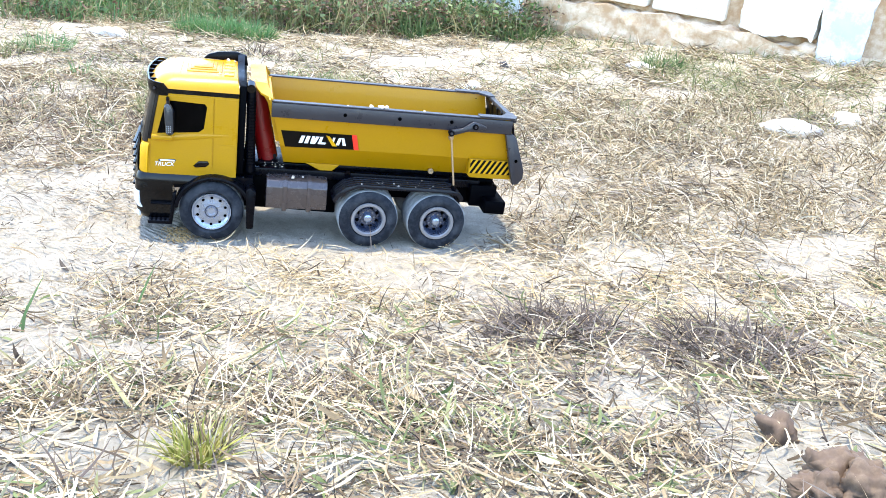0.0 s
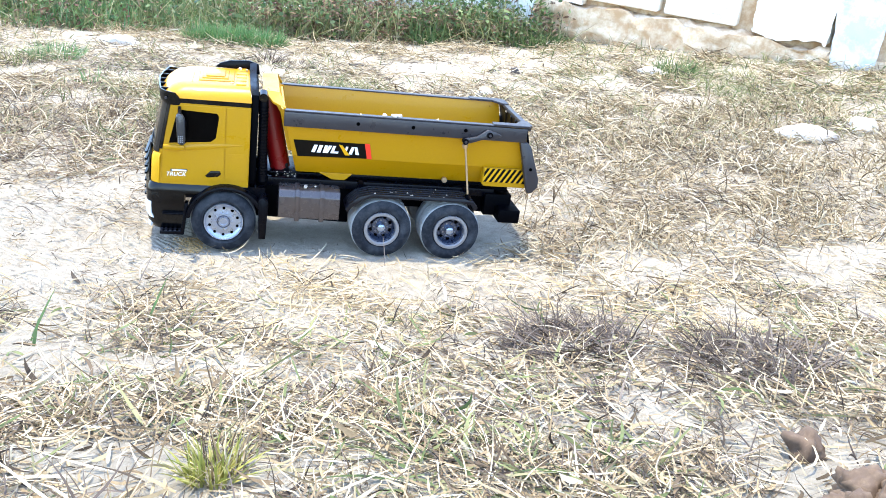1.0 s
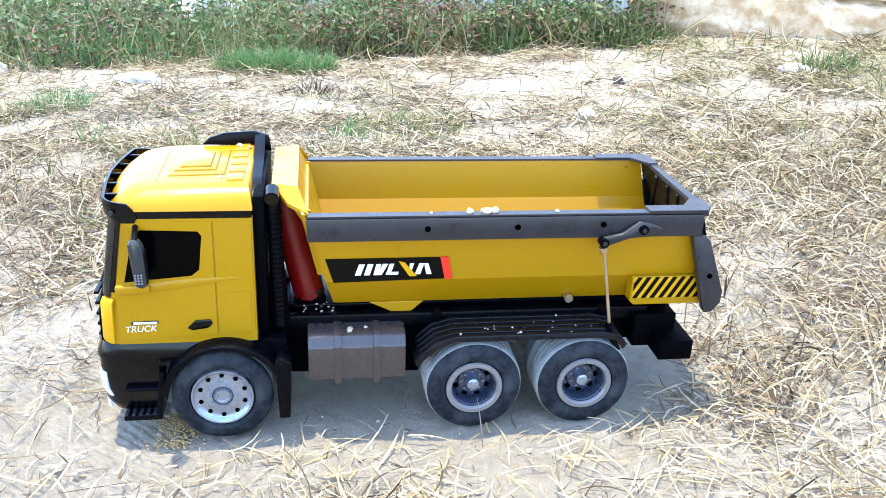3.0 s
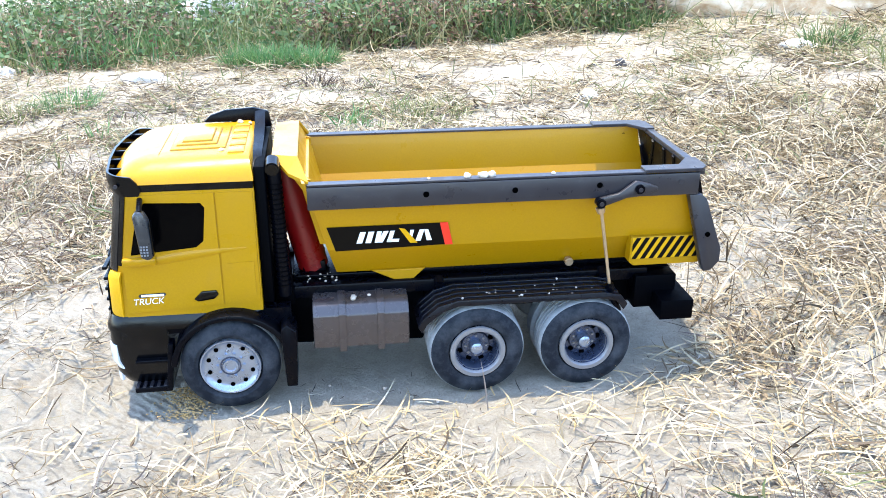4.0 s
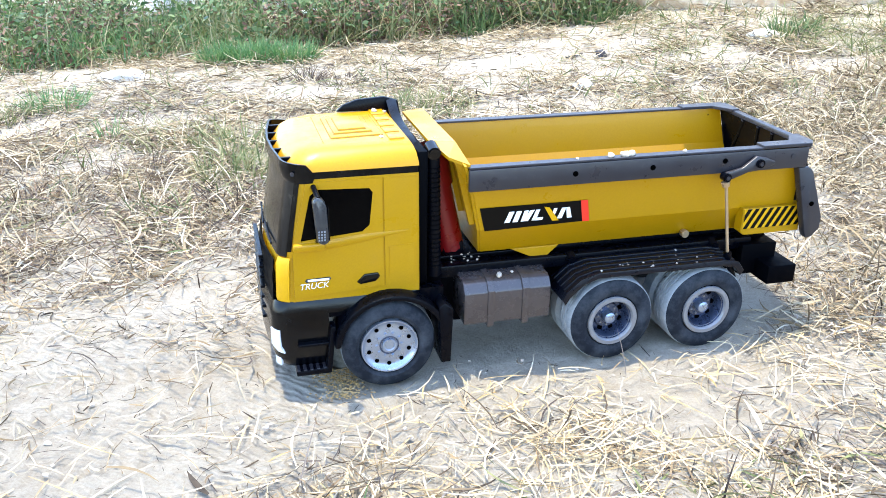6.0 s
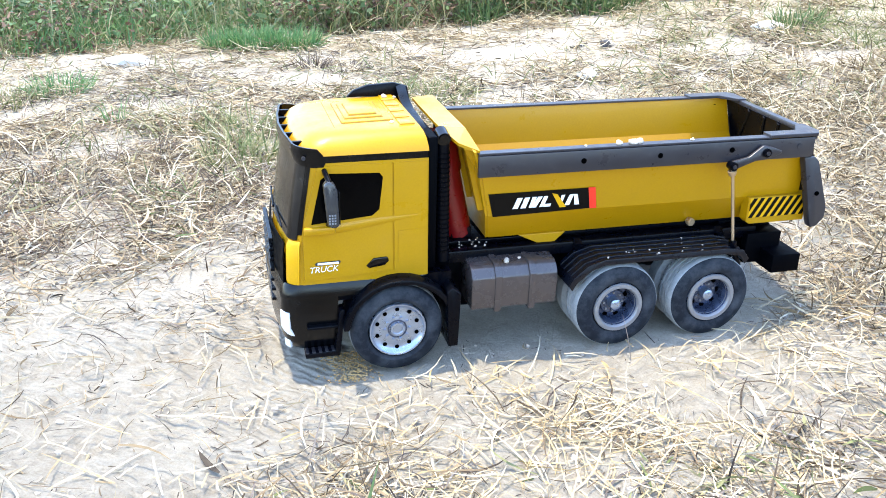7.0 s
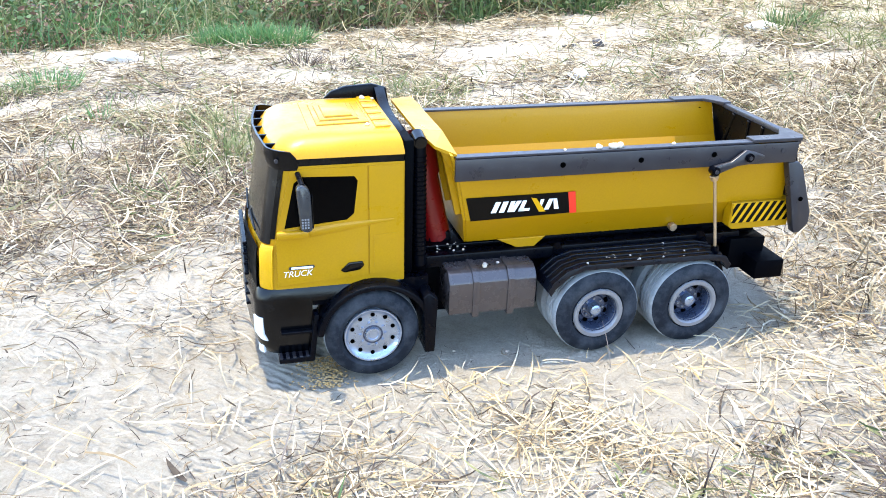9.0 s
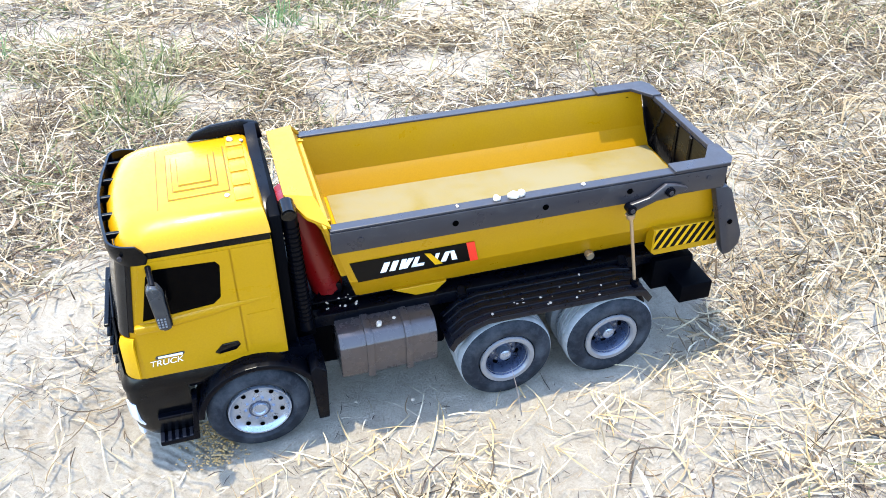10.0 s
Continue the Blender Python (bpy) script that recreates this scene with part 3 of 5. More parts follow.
    grille = part("grille", thicken(bm_skin([[(x - 0.0030, y, z) for x, y, z in row[6:-6]] for row in cab_band((0.045, 0.0765, 0.096, 0.108), 0.02, 0.0002)], False, False), 0.0008), MATT, cab, "black slatted grille", smooth=40)
    for k in range(7):
        part("grille_slat", bm_box(-0.0920, -0.0885, -0.034, 0.034, 0.050 + 0.0085 * k, 0.0525 + 0.0085 * k, 0.0006), BLACK, cab)
    # wipers
    part("wiper", bm_rod((-0.0825, -0.046, 0.1175), (-0.0842, -0.012, 0.1215), 0.0008, 8), BLACK, cab)
    part("wiper", bm_rod((-0.0852, -0.002, 0.1175), (-0.0838, 0.034, 0.1215), 0.0008, 8), BLACK, cab)
    # mirror
    mir = part("wing_mirror", bm_prism([(-0.0520, 0.1290), (-0.0475, 0.1270), (-0.0435, 0.1290), (-0.0445, 0.1560), (-0.0470, 0.1615), (-0.0515, 0.1635), (-0.0545, 0.1600)], -0.0830, -0.0745, bev=0.0018), MIRROR_GREY, t, "grey and black wing mirror", smooth=40)
    part("mirror_glass", bm_box(-0.0437, -0.0430, -0.0818, -0.0755, 0.1300, 0.1545, 0.0003), GLOSS, mir)
    part("mirror_arm", bm_rod((-0.0515, -0.0640, 0.1655), (-0.0500, -0.0795, 0.1615), 0.0020, 10), BLACK, mir, smooth=40)
    part("mirror_arm", bm_rod((-0.0500, -0.0640, 0.1235), (-0.0485, -0.0770, 0.1300), 0.0020, 10), BLACK, mir, smooth=40)
    for k in range(12):
        part("mirror_stud", bm_box(-0.0515 + 0.0020 * (k % 3), -0.0503 + 0.0020 * (k % 3), -0.0834, -0.0828, 0.1310 + 0.0021 * (k // 3), 0.1322 + 0.0021 * (k // 3)), RIM, mir)
    # front bumper
    rows = []
    for z, xf, wb, o in ((0.0175, -0.0790, 0.0615, 0.0), (0.0215, -0.0860, 0.0645, 0.0), (0.0290, -0.0905, 0.0662, 0.0), (0.0500, -0.0925, 0.0672, 0.0), (0.0690, -0.0918, 0.0672, 0.0), (0.0762, -0.0880, 0.0650, 0.0)):
        rows.append([(x, y, z) for x, y in cab_outline(xf, -0.0445, wb)])
    bump_ = part("front_bumper", bm_skin(rows), GLOSS, t, "black front bumper", smooth=40)
    part("bumper_band", thicken(bm_skin([[(x, y, z) for x, y in cab_outline(-0.0890 - dx, 0.0265 if z > 0.07 else 0.0, wz)] for z, dx, wz in ((0.0660, 0.0038, 0.0684), (0.0700, 0.0036, 0.0684), (0.0768, 0.0, 0.0658))], False, False), 0.0012), GLOSS, bump_, "glossy black band below the cab", smooth=40)
    for sy in (-1, 1):
        o = [(x, y * -sy) for x, y in cab_outline(-0.0922, 0.0, 0.0668, out=0.0012)[3:7]]
        part("headlamp", thicken(bm_skin([[(x + (0.003 if z < 0.04 else 0), y, z) for x, y in o] for z in (0.034, 0.040, 0.054)], False, False), 0.002), LENS, bump_, "clear headlamp", smooth=50)
        o = [(x, y * -sy) for x, y in cab_outline(-0.0895, 0.0, 0.0655, out=0.0012)[4:7]]
        part("fog_lamp", thicken(bm_skin([[(x, y, z) for x, y in o] for z in (0.0225, 0.0295)], False, False), 0.002), LENS, bump_, "small clear fog lamp", smooth=50)
    st = part("step", bm_prism([(-0.0715, 0.0165), (-0.0445, 0.0165), (-0.0400, 0.0560), (-0.0440, 0.0560), (-0.0480, 0.0215), (-0.0715, 0.0205)], -0.0735, -0.0620, bev=0.0009), BLACK, t, "black cab step", smooth=40)
    for k in range(5):
        part("step_tread", bm_box(-0.0710 + 0.005 * k, -0.0685 + 0.005 * k, -0.0730, -0.0640, 0.0203, 0.0216, 0.0004), STEEL, st)
    part("step_tread", bm_box(-0.0690, -0.0450, -0.0715, -0.0660, 0.0400, 0.0425, 0.0006), BLACK, st)
    # front arch and mud flap
    arc = []
    for k in range(15):
        a = math.radians(175 - 150 * k / 14)
        arc.append((0.0025 + math.cos(a) * 0.0450, 0.0368 + math.sin(a) * 0.0430))
    arc2 = [(0.0025 + (x - 0.0025) * 0.90, 0.0368 + (z - 0.0368) * 0.90) for x, z in arc]
    arch = bm_prism(arc + arc2[::-1], -0.0800, -0.0520, bev=0.0010)
    part("wheel_arch", arch, BLACK, t, "black front wheel arch", smooth=40)
    part("wheel_arch", bm_prism(arc + arc2[::-1], 0.0520, 0.0800, bev=0.0010), BLACK, t, smooth=40)
    part("arch_web", bm_prism([(-0.044, 0.060), (0.046, 0.060), (0.046, 0.0765), (-0.044, 0.0765)], -0.0640, -0.054), BLACK, t)
    flap = [(0.0405, 0.0180), (0.0485, 0.0180), (0.0500, 0.0640), (0.0430, 0.0700), (0.0385, 0.0660)]
    part("mud_flap", bm_prism(flap, -0.0810, -0.0520, bev=0.0010), BLACK, t, "black mud flap", smooth=40)
    part("mud_flap", bm_prism(flap, 0.0520, 0.0810, bev=0.0010), BLACK, t, smooth=40)
    # gap between cab and tipper
    part("exhaust_pipe", bm_rod((0.0420, -0.0500, 0.0800), (0.0400, -0.0500, 0.1850), 0.0052, 20, bev=0.001), BLACK, t, "black exhaust stack", smooth=40)
    part("exhaust_tip", bm_rod((0.0395, -0.0575, 0.1815), (0.0395, -0.0440, 0.1845), 0.0052, 20, bev=0.001), GLOSS, t, smooth=40)
    for k in range(22):
        part("stack_ring", bm_lathe([(0.0048, -0.0007), (0.0056, -0.0004), (0.0056, 0.0004), (0.0048, 0.0007)], 16), MATT, t, smooth=30).matrix_local = pose(0.0418 - 0.00007 * k, -0.0500, 0.090 + 0.0038 * k, 90, 0, 0)
    part("stack_guard", bm_prism([(0.0350, 0.070), (0.0490, 0.070), (0.0470, 0.120), (0.0360, 0.150)], -0.0470, -0.0400, bev=0.001), MATT, t, smooth=40)
    ram = part("hydraulic_ram", bm_rod((0.0640, -0.016, 0.0880), (0.0500, -0.016, 0.1500), 0.0120, 24, bev=0.001), RED, t, "red hydraulic lifting ram", smooth=40)
    part("ram_sleeve", bm_rod((0.0515, -0.016, 0.1430), (0.0450, -0.016, 0.1760), 0.0140, 24, bev=0.001), RED, ram, smooth=40)
    part("ram_foot", bm_box(0.0555, 0.0735, -0.026, 0.004, 0.0840, 0.0960, 0.0015), BLACK, ram, smooth=40)
    part("ram_bolt", bm_rod((0.0645, -0.0285, 0.0910), (0.0645, -0.0255, 0.0910), 0.0026, 12), RED, ram, smooth=40)
    # tipper body
    prof = [(-0.0655, 0.1720), (-0.0535, 0.1160), (-0.0380, 0.0910), (0.0380, 0.0910), (0.0535, 0.1160), (0.0655, 0.1720)]
    inn = [(-0.0632, 0.1720), (-0.0575, 0.1400), (-0.0500, 0.1235), (0.0500, 0.1235), (0.0575, 0.1400), (0.0632, 0.1720)]
    xf = lambda z: 0.0640 + (0.172 - z) * 0.245
    xr = lambda z: 0.3512 + (0.172 - z) * 0.150
    bm = bmesh.new()
    N = 6
    vo = [[bm.verts.new((f(z), y, z)) for y, z in prof] for f in (xf, xr)]
    vi = [[bm.verts.new((f(z), y, z)) for y, z in inn] for f in (xf, xr)]
    for k in range(N - 1):
        bm.faces.new((vo[0][k], vo[1][k], vo[1][k + 1], vo[0][k + 1]))
        bm.faces.new((vi[0][k + 1], vi[1][k + 1], vi[1][k], vi[0][k]))
        for e in (0, 1):
            bm.faces.new((vo[e][k + 1], vi[e][k + 1], vi[e][k], vo[e][k]))
    for k in (0, N - 1):
        bm.faces.new((vo[0][k], vi[0][k], vi[1][k], vo[1][k]))
    bmesh.ops.recalc_face_normals(bm, faces=bm.faces[:])
    bed = part("tipper_body", bm, YELLOW, t, "yellow half-pipe tipper body, empty")
    part("bed_floor", bm_box(0.0785, 0.3560, -0.0494, 0.0494, 0.1236, 0.1246), BED, bed, "dusty worn tipper floor")
    fw = bmesh.new()
    a = [fw.verts.new((xf(z) + 0.0005, y * 0.985, z)) for y, z in prof]
    b = [fw.verts.new((xf(z) - 0.0022, y * 0.985, z)) for y, z in prof]
    fw.faces.new(a), fw.faces.new(b[::-1])
    for k in range(N):
        fw.faces.new((a[k], b[k], b[(k + 1) % N], a[(k + 1) % N]))
    bmesh.ops.recalc_face_normals(fw, faces=fw.faces[:])
    part("front_wall", fw, YELLOW, bed)
    for y in (-0.047, -0.016, 0.016, 0.047):
        part("front_wall_rib", bm_skin([[(xf(z) - 0.0022, y - 0.0025, z), (xf(z) - 0.0065, y - 0.0025, z), (xf(z) - 0.0065, y + 0.0025, z), (xf(z) - 0.0022, y + 0.0025, z)] for z in (0.120, 0.171)]), YELLOW, bed)
    fr, ff, nf, nr = (0.0575, 0.054, 0.1880), (0.0390, 0.050, 0.1875), (0.0390, -0.040, 0.1875), (0.0575, -0.048, 0.1880)
    cr, cf, dr, df = (0.0645, -0.0672, 0.1745), (0.0505, -0.0570, 0.1785), (0.0645, 0.0672, 0.1745), (0.0480, 0.0590, 0.1785)
    part("apron", slab([[nf, nr, fr, ff], [cf, cr, nr, nf], [ff, fr, dr, df]], (0, 0, -0.0024)), YELLOW, bed, "sunlit yellow cab apron plate")
    part("apron_back", slab([[(0.0667 - 0.36 * (z - 0.160), y, z) for y, z in ((-0.0666, 0.1735), (-0.0480, 0.1852), (0.0520, 0.1852), (0.0666, 0.1735), (0.0662, 0.1600), (-0.0662, 0.1600))]], (-0.0020, 0, 0)), YELLOW, bed)
    for sy in (-1, 1):
        ck = bm_prism([(0.0545, 0.1740), (0.0660, 0.1730), (0.0660, 0.1560)], sy * 0.0560 - 0.001, sy * 0.0560 + 0.001)
        part("apron_cheek", ck, YELLOW, bed)
    # keel lugs under the body
    for sy in (-1, 1):
        part("keel_lug", bm_prism([(0.108, 0.0925), (0.150, 0.0925), (0.140, 0.0835), (0.127, 0.0835)], sy * 0.040 - 0.002, sy * 0.040 + 0.002, bev=0.0006), YELLOW, bed)
    part("grease_knob", bm_rod((0.264, -0.047, 0.0930), (0.264, -0.041, 0.0930), 0.0034, 14, bev=0.0008), BRASS, bed, smooth=40)
    # rails
    for sy in (-1, 1):
        lo, hi = sorted((sy * 0.0672, sy * 0.0702))
        rail = part("side_rail", bm_prism([(0.0630, 0.1542), (0.3530, 0.1542), (0.3530, 0.1712), (0.0630, 0.1712)], lo, hi, bev=0.0006), STEEL, bed, "dark grey side rail", smooth=30)
        lo, hi = sorted((sy * 0.0618, sy * 0.0698))
        part("rail_flange", bm_box(0.0632, 0.3120, lo, hi, 0.1714, 0.1732, 0.0005), STEEL, rail)
        lo, hi = sorted((sy * 0.0560, sy * 0.0705))
        part("corner_gusset", bm_prism([(0.3100, sy * 0.0590), (0.3100, sy * 0.0708), (0.3545, sy * 0.0708), (0.3595, sy * 0.0640), (0.3595, sy * 0.0430), (0.3515, sy * 0.0430), (0.3400, sy * 0.0590)], 0.1722, 0.1750, axis="z", bev=0.0005), STEEL, rail)
        # end discs are bolts; the black ones between stand in for dark holes
        for x, z in ((0.0825, 0.1628), (0.1475, 0.1630), (0.2125, 0.1634), (0.276, 0.1645), (0.339, 0.1645)):
            part("rail_disc", bm_rod((x, sy * 0.0700, z), (x, sy * 0.0707, z), 0.0022, 14), STEEL if x in (0.0825, 0.339) else HOLE, rail)
            if x in (0.0825, 0.339):
                part("rail_hole", bm_rod((x, sy * 0.0630, z), (x, sy * 0.0622, z - 0.0002), 0.0017, 12), HOLE, rail)
        post = [(0.3465, 0.1538), (0.3565, 0.1538), (0.3610, 0.1500), (0.3775, 0.1080), (0.3775, 0.0980), (0.3715, 0.0905), (0.3655, 0.0895), (0.3630, 0.0960)]
        lo, hi = sorted((sy * 0.0620, sy * 0.0700))
        p_ = part("tailgate_post", bm_prism([(x, z) for x, z in post], lo, hi, bev=0.0008), STEEL, bed, "dark grey tailgate post", smooth=30)
        part("post_bolt", bm_rod((0.3648, sy * 0.0700, 0.121), (0.3648, sy * 0.0708, 0.121), 0.0020, 12), HOLE, p_)
    gate = part("tailgate", bm_skin([[(x, -0.0635, z), (x, 0.0635, z), (x + 0.0030, 0.0635, z), (x + 0.0030, -0.0635, z)] for x, z in ((0.3520, 0.1700), (0.3720, 0.0960))]), BLACK, bed, "black ribbed tailgate")
    part("tailgate_bar", bm_box(0.3525, 0.3590, -0.0650, 0.0650, 0.1675, 0.1738, 0.001), STEEL, gate, smooth=30)
    for y0, y1 in ((-0.060, -0.025), (-0.020, -0.001), (0.001, 0.020), (0.025, 0.060)):
        part("tailgate_rib", bm_rod((0.3525, y0, 0.1690), (0.3655, y1, 0.1200), 0.0020, 8), BLACK, gate)
    # hazard panel and flank film
    hz = part("hazard_panel", bm_prism([(0.3085, 0.0955), (0.3120, 0.0925), (0.3655, 0.0925), (0.3660, 0.1165), (0.3085, 0.1165)], -0.0585, -0.0480, bev=0.0006), YELLOW, bed, "yellow warning panel with black stripes")
    part("hazard_film", slab([[(0.3100, -0.0589, 0.0985), (0.3640, -0.0589, 0.0985), (0.3640, -0.0589, 0.1160), (0.3100, -0.0589, 0.1160)]], (0, 0.0006, 0)), YELLOW_FILM, hz, "yellow film under black stripes")
    x0, x1, z0, z1 = 0.3100, 0.3640, 0.0985, 0.1160
    for k in range(-1, 8):
        x = x0 + 0.0070 * k
        cut = ((x, z0), (x + 0.0036, z0), (x + 0.0136, z1), (x + 0.0100, z1))
        zl = lambda a, base: z0 + (a - base) / 0.0100 * (z1 - z0)
        q = []
        for (a, z), base in zip(cut, (x, x + 0.0036, x + 0.0036, x)):
            c = min(max(a, x0), x1)
            q.append((c, min(max(z if c == a else zl(c, base), z0), z1)))
        q = list(dict.fromkeys(q))
        if len(q) > 2 and max(p[0] for p in q) - min(p[0] for p in q) > 0.001:
            part("hazard_stripe", slab([[(a, -0.0593, z) for a, z in q]], (0, 0.0003, 0)), BLACK_FILM, hz)
    film = part("name_film", side_sheet(((0.0755, 0.1362), (0.1645, 0.1362), (0.1690, 0.1170), (0.0815, 0.1150)), 0.0007), BLACK_FILM, bed, "black name film with white shapes and a red end")
    part("red_end", side_sheet(((0.1590, 0.1365), (0.1650, 0.1365), (0.1695, 0.1168), (0.1636, 0.1168)), 0.0011), RED_FILM, film)
    glyphs = [((0.1000, 0.1312), (0.1042, 0.1312), (0.1012, 0.1215), (0.0970, 0.1215)), ((0.1062, 0.1312), (0.1104, 0.1312), (0.1078, 0.1215), (0.1036, 0.1215)),
              ((0.1125, 0.1312), (0.1160, 0.1312), (0.1140, 0.1215), (0.1105, 0.1215)), ((0.1172, 0.1312), (0.1210, 0.1312), (0.1165, 0.1215), (0.1130, 0.1215)), ((0.1222, 0.1312), (0.1255, 0.1312), (0.1230, 0.1215), (0.1196, 0.1215)), ((0.1200, 0.1240), (0.1290, 0.1240), (0.1285, 0.1215), (0.1194, 0.1215)),
              ((0.1370, 0.1312), (0.1400, 0.1312), (0.1385, 0.1250), (0.1365, 0.1250)), ((0.1440, 0.1312), (0.1475, 0.1312), (0.1450, 0.1215), (0.1410, 0.1215)), ((0.1475, 0.1312), (0.1505, 0.1312), (0.1535, 0.1215), (0.1495, 0.1215))]
    for g in glyphs:
        part("white_bar", side_sheet(g, 0.0011), WHITE, film)
    part("yellow_slash", side_sheet(((0.1285, 0.1335), (0.1330, 0.1325), (0.1425, 0.1200), (0.1370, 0.1200)), 0.0014), YELLOW_FILM, film)
    # latch linkage
    arm = bm_prism([(0.2735, 0.1495), (0.2790, 0.1490), (0.2960, 0.1550), (0.3080, 0.1560), (0.3190, 0.1600), (0.3200, 0.1625), (0.3110, 0.1660), (0.3020, 0.1680), (0.2900, 0.1590), (0.2760, 0.1560), (0.2725, 0.1530)], -0.0750, -0.0715, bev=0.0010)
    arm = part("latch_arm", arm, STEEL, bed, "dark grey latch arm with steel pull rod", smooth=40)
    for x, z in ((0.305, 0.162), (0.2762, 0.1522)):
        part("pivot", bm_rod((x, -0.0775, z), (x, -0.0700, z), 0.0036, 18, bev=0.0006), BLACK, arm, smooth=40)
        part("pivot_cap", bm_rod((x, -0.0782, z), (x, -0.0772, z), 0.0017, 12), STEEL, arm)
    part("pull_rod", bm_rod((0.2765, -0.0745, 0.1500), (0.2890, -0.0735, 0.0830), 0.0013, 10), BRASS, arm, "brass pull rod", smooth=40)
    part("rod_nut", bm_rod((0.2762, -0.0745, 0.1485), (0.2772, -0.0745, 0.1440), 0.0038, 14, r2=0.0028, bev=0.0005), BRASS, arm, smooth=40)
    part("rod_foot", bm_rod((0.2885, -0.0735, 0.0860), (0.2897, -0.0735, 0.0790), 0.0034, 14, bev=0.0008), BLACK, arm, smooth=40)
    part("rod_spring", bm_rod((0.2897, -0.0735, 0.0790), (0.2975, -0.0735, 0.0620), 0.0026, 12), BLACK, arm, smooth=40)
    # fuel tank
    tk = [(-0.0690, 0.0420), (-0.0690, 0.0690), (-0.0640, 0.0755), (-0.0600, 0.0775), (-0.0360, 0.0785), (-0.0360, 0.0420)]
    tank = part("fuel_tank", bm_prism(tk, 0.0620, 0.1345, axis="x", bev=0.0012), TANK, t, "grey-brown fuel tank with two straps", smooth=35)
    for x in (0.0840, 0.1130):
        big_ = [(y - 0.0012 if y < -0.05 else y, z + (0.0012 if z > 0.05 else -0.003)) for y, z in tk]
        part("tank_strap", bm_prism(big_, x - 0.0028, x + 0.0028, axis="x", bev=0.0006), TANK, tank, smooth=35)
    # rear mudguard over both axles
    top = [(0.1400, 0.0600), (0.1435, 0.0665), (0.1550, 0.0765), (0.1700, 0.0808), (0.2820, 0.0808), (0.2960, 0.0780), (0.3020, 0.0700)]
    low = [(x + (0.003 if x < 0.17 else -0.003 if x > 0.28 else 0), z - 0.0024) for x, z in top]
    gd = part("rear_mudguard", bm_prism(top + low[::-1], -0.0795, -0.0460, bev=0.0006), GUARD, t, "black ribbed plastic rear mudguard", smooth=30)
    for y in (-0.0730, -0.0655, -0.0580, -0.0505):
        crest = [(x, z + 0.0011) for x, z in top[1:-1]]
        part("guard_rib", bm_prism(crest + [(x, z - 0.001) for x, z in top[1:-1]][::-1], y - 0.0018, y + 0.0018, bev=0.0005), GUARD, gd, smooth=30)
    part("guard_lip", bm_prism([(x, z + 0.0010) for x, z in top] + [(x, z - 0.0014) for x, z in low][::-1], -0.0812, -0.0790, bev=0.0004), GUARD, gd, smooth=30)
    for x in (0.160, 0.292):
        part("guard_lug", bm_rod((x, -0.0500, 0.0800), (x, -0.0420, 0.0835), 0.0042, 14, bev=0.001), BLACK, gd, smooth=40)
    part("rear_mudguard", bm_prism(top + low[::-1], 0.0460, 0.0795, bev=0.0006), GUARD, t, smooth=30)
    # rear bumper
    bb = part("rear_bumper", bm_box(0.3330, 0.3600, -0.0720, 0.0720, 0.0500, 0.0665, 0.0008), MATT, t, "black rear bumper beam", smooth=30)
    part("bumper_bracket", bm_prism([(0.318, 0.052), (0.352, 0.052), (0.352, 0.080), (0.318, 0.080)], -0.0520, -0.0350, bev=0.001), MATT, bb, smooth=30)
    return t


truck = build_truck()

# ---- ground ----


def spread(a, b, step, far):
    core = list(np.arange(a, b + step / 2, step))
    out, d, x = [], step, core[-1]
    while x < far:
        d *= 1.12
        x += d
        out.append(x)
    lo, d, x = [], step, core[0]
    while x > -far:
        d *= 1.12
        x -= d
        lo.append(x)
    return lo[::-1] + core + out


def bare(x, y):
    """How far the soil is swept bare, 0 to 1."""
    n = noise.noise(Vector((x * 2.3, y * 2.3, 1.7))) + 0.5 * noise.noise(Vector((x * 6.1, y * 6.1, 4.2)))
    off = y + 0.045 - 0.10 * min(x, 0)
    lane = math.exp(-(off / (0.20 if off < 0 else 0.12)) ** 2) * (1 if x < 0.30 else max(0, 1 - (x - 0.30) / 0.12))
    if x < 0.02:
        lane = max(lane, 1.15 * math.exp(-((x + 0.30) / 0.32) ** 2 - ((y + 0.08) / 0.20) ** 2))
    back = 0.75 * math.exp(-((x - 0.66) / 0.36) ** 2 - ((y - 1.03) / 0.12) ** 2) + 0.35 * math.exp(-((x - 0.05) / 0.25) ** 2 - ((y - 0.90) / 0.10) ** 2)
    return min(1.0, max(0.0, max(lane, back) + 0.22 * n))


def track(x, y):
    """Pressed tyre marks ahead of the truck."""
    z = 0.0
    if -0.62 < x < 0.02:
        for y0, tilt, ph in ((-0.068, 0.02, 0.0), (-0.104, 0.10, 1.0), (-0.03, -0.10, 2.2), (0.066, 0.02, 0.7), (0.02, 0.16, 3.0), (-0.150, 0.22, 1.6), (-0.190, 0.05, 0.4), (0.10, -0.12, 2.6), (-0.225, 0.18, 1.2)):
            d = (y - y0 - tilt * x) / 0.0135
            if abs(d) < 1.3:
                m = max(0.0, 1 - abs(d) ** 4)
                z += m * (-0.0018 + 0.0012 * math.sin(2 * math.pi * x / 0.0125 + ph + 2.0 * abs(d)))
    return z


gx, gy = spread(-0.50, 0.50, 0.0032, 60.0), spread(-0.40, 0.20, 0.0036, 60.0)
verts, faces = [], []
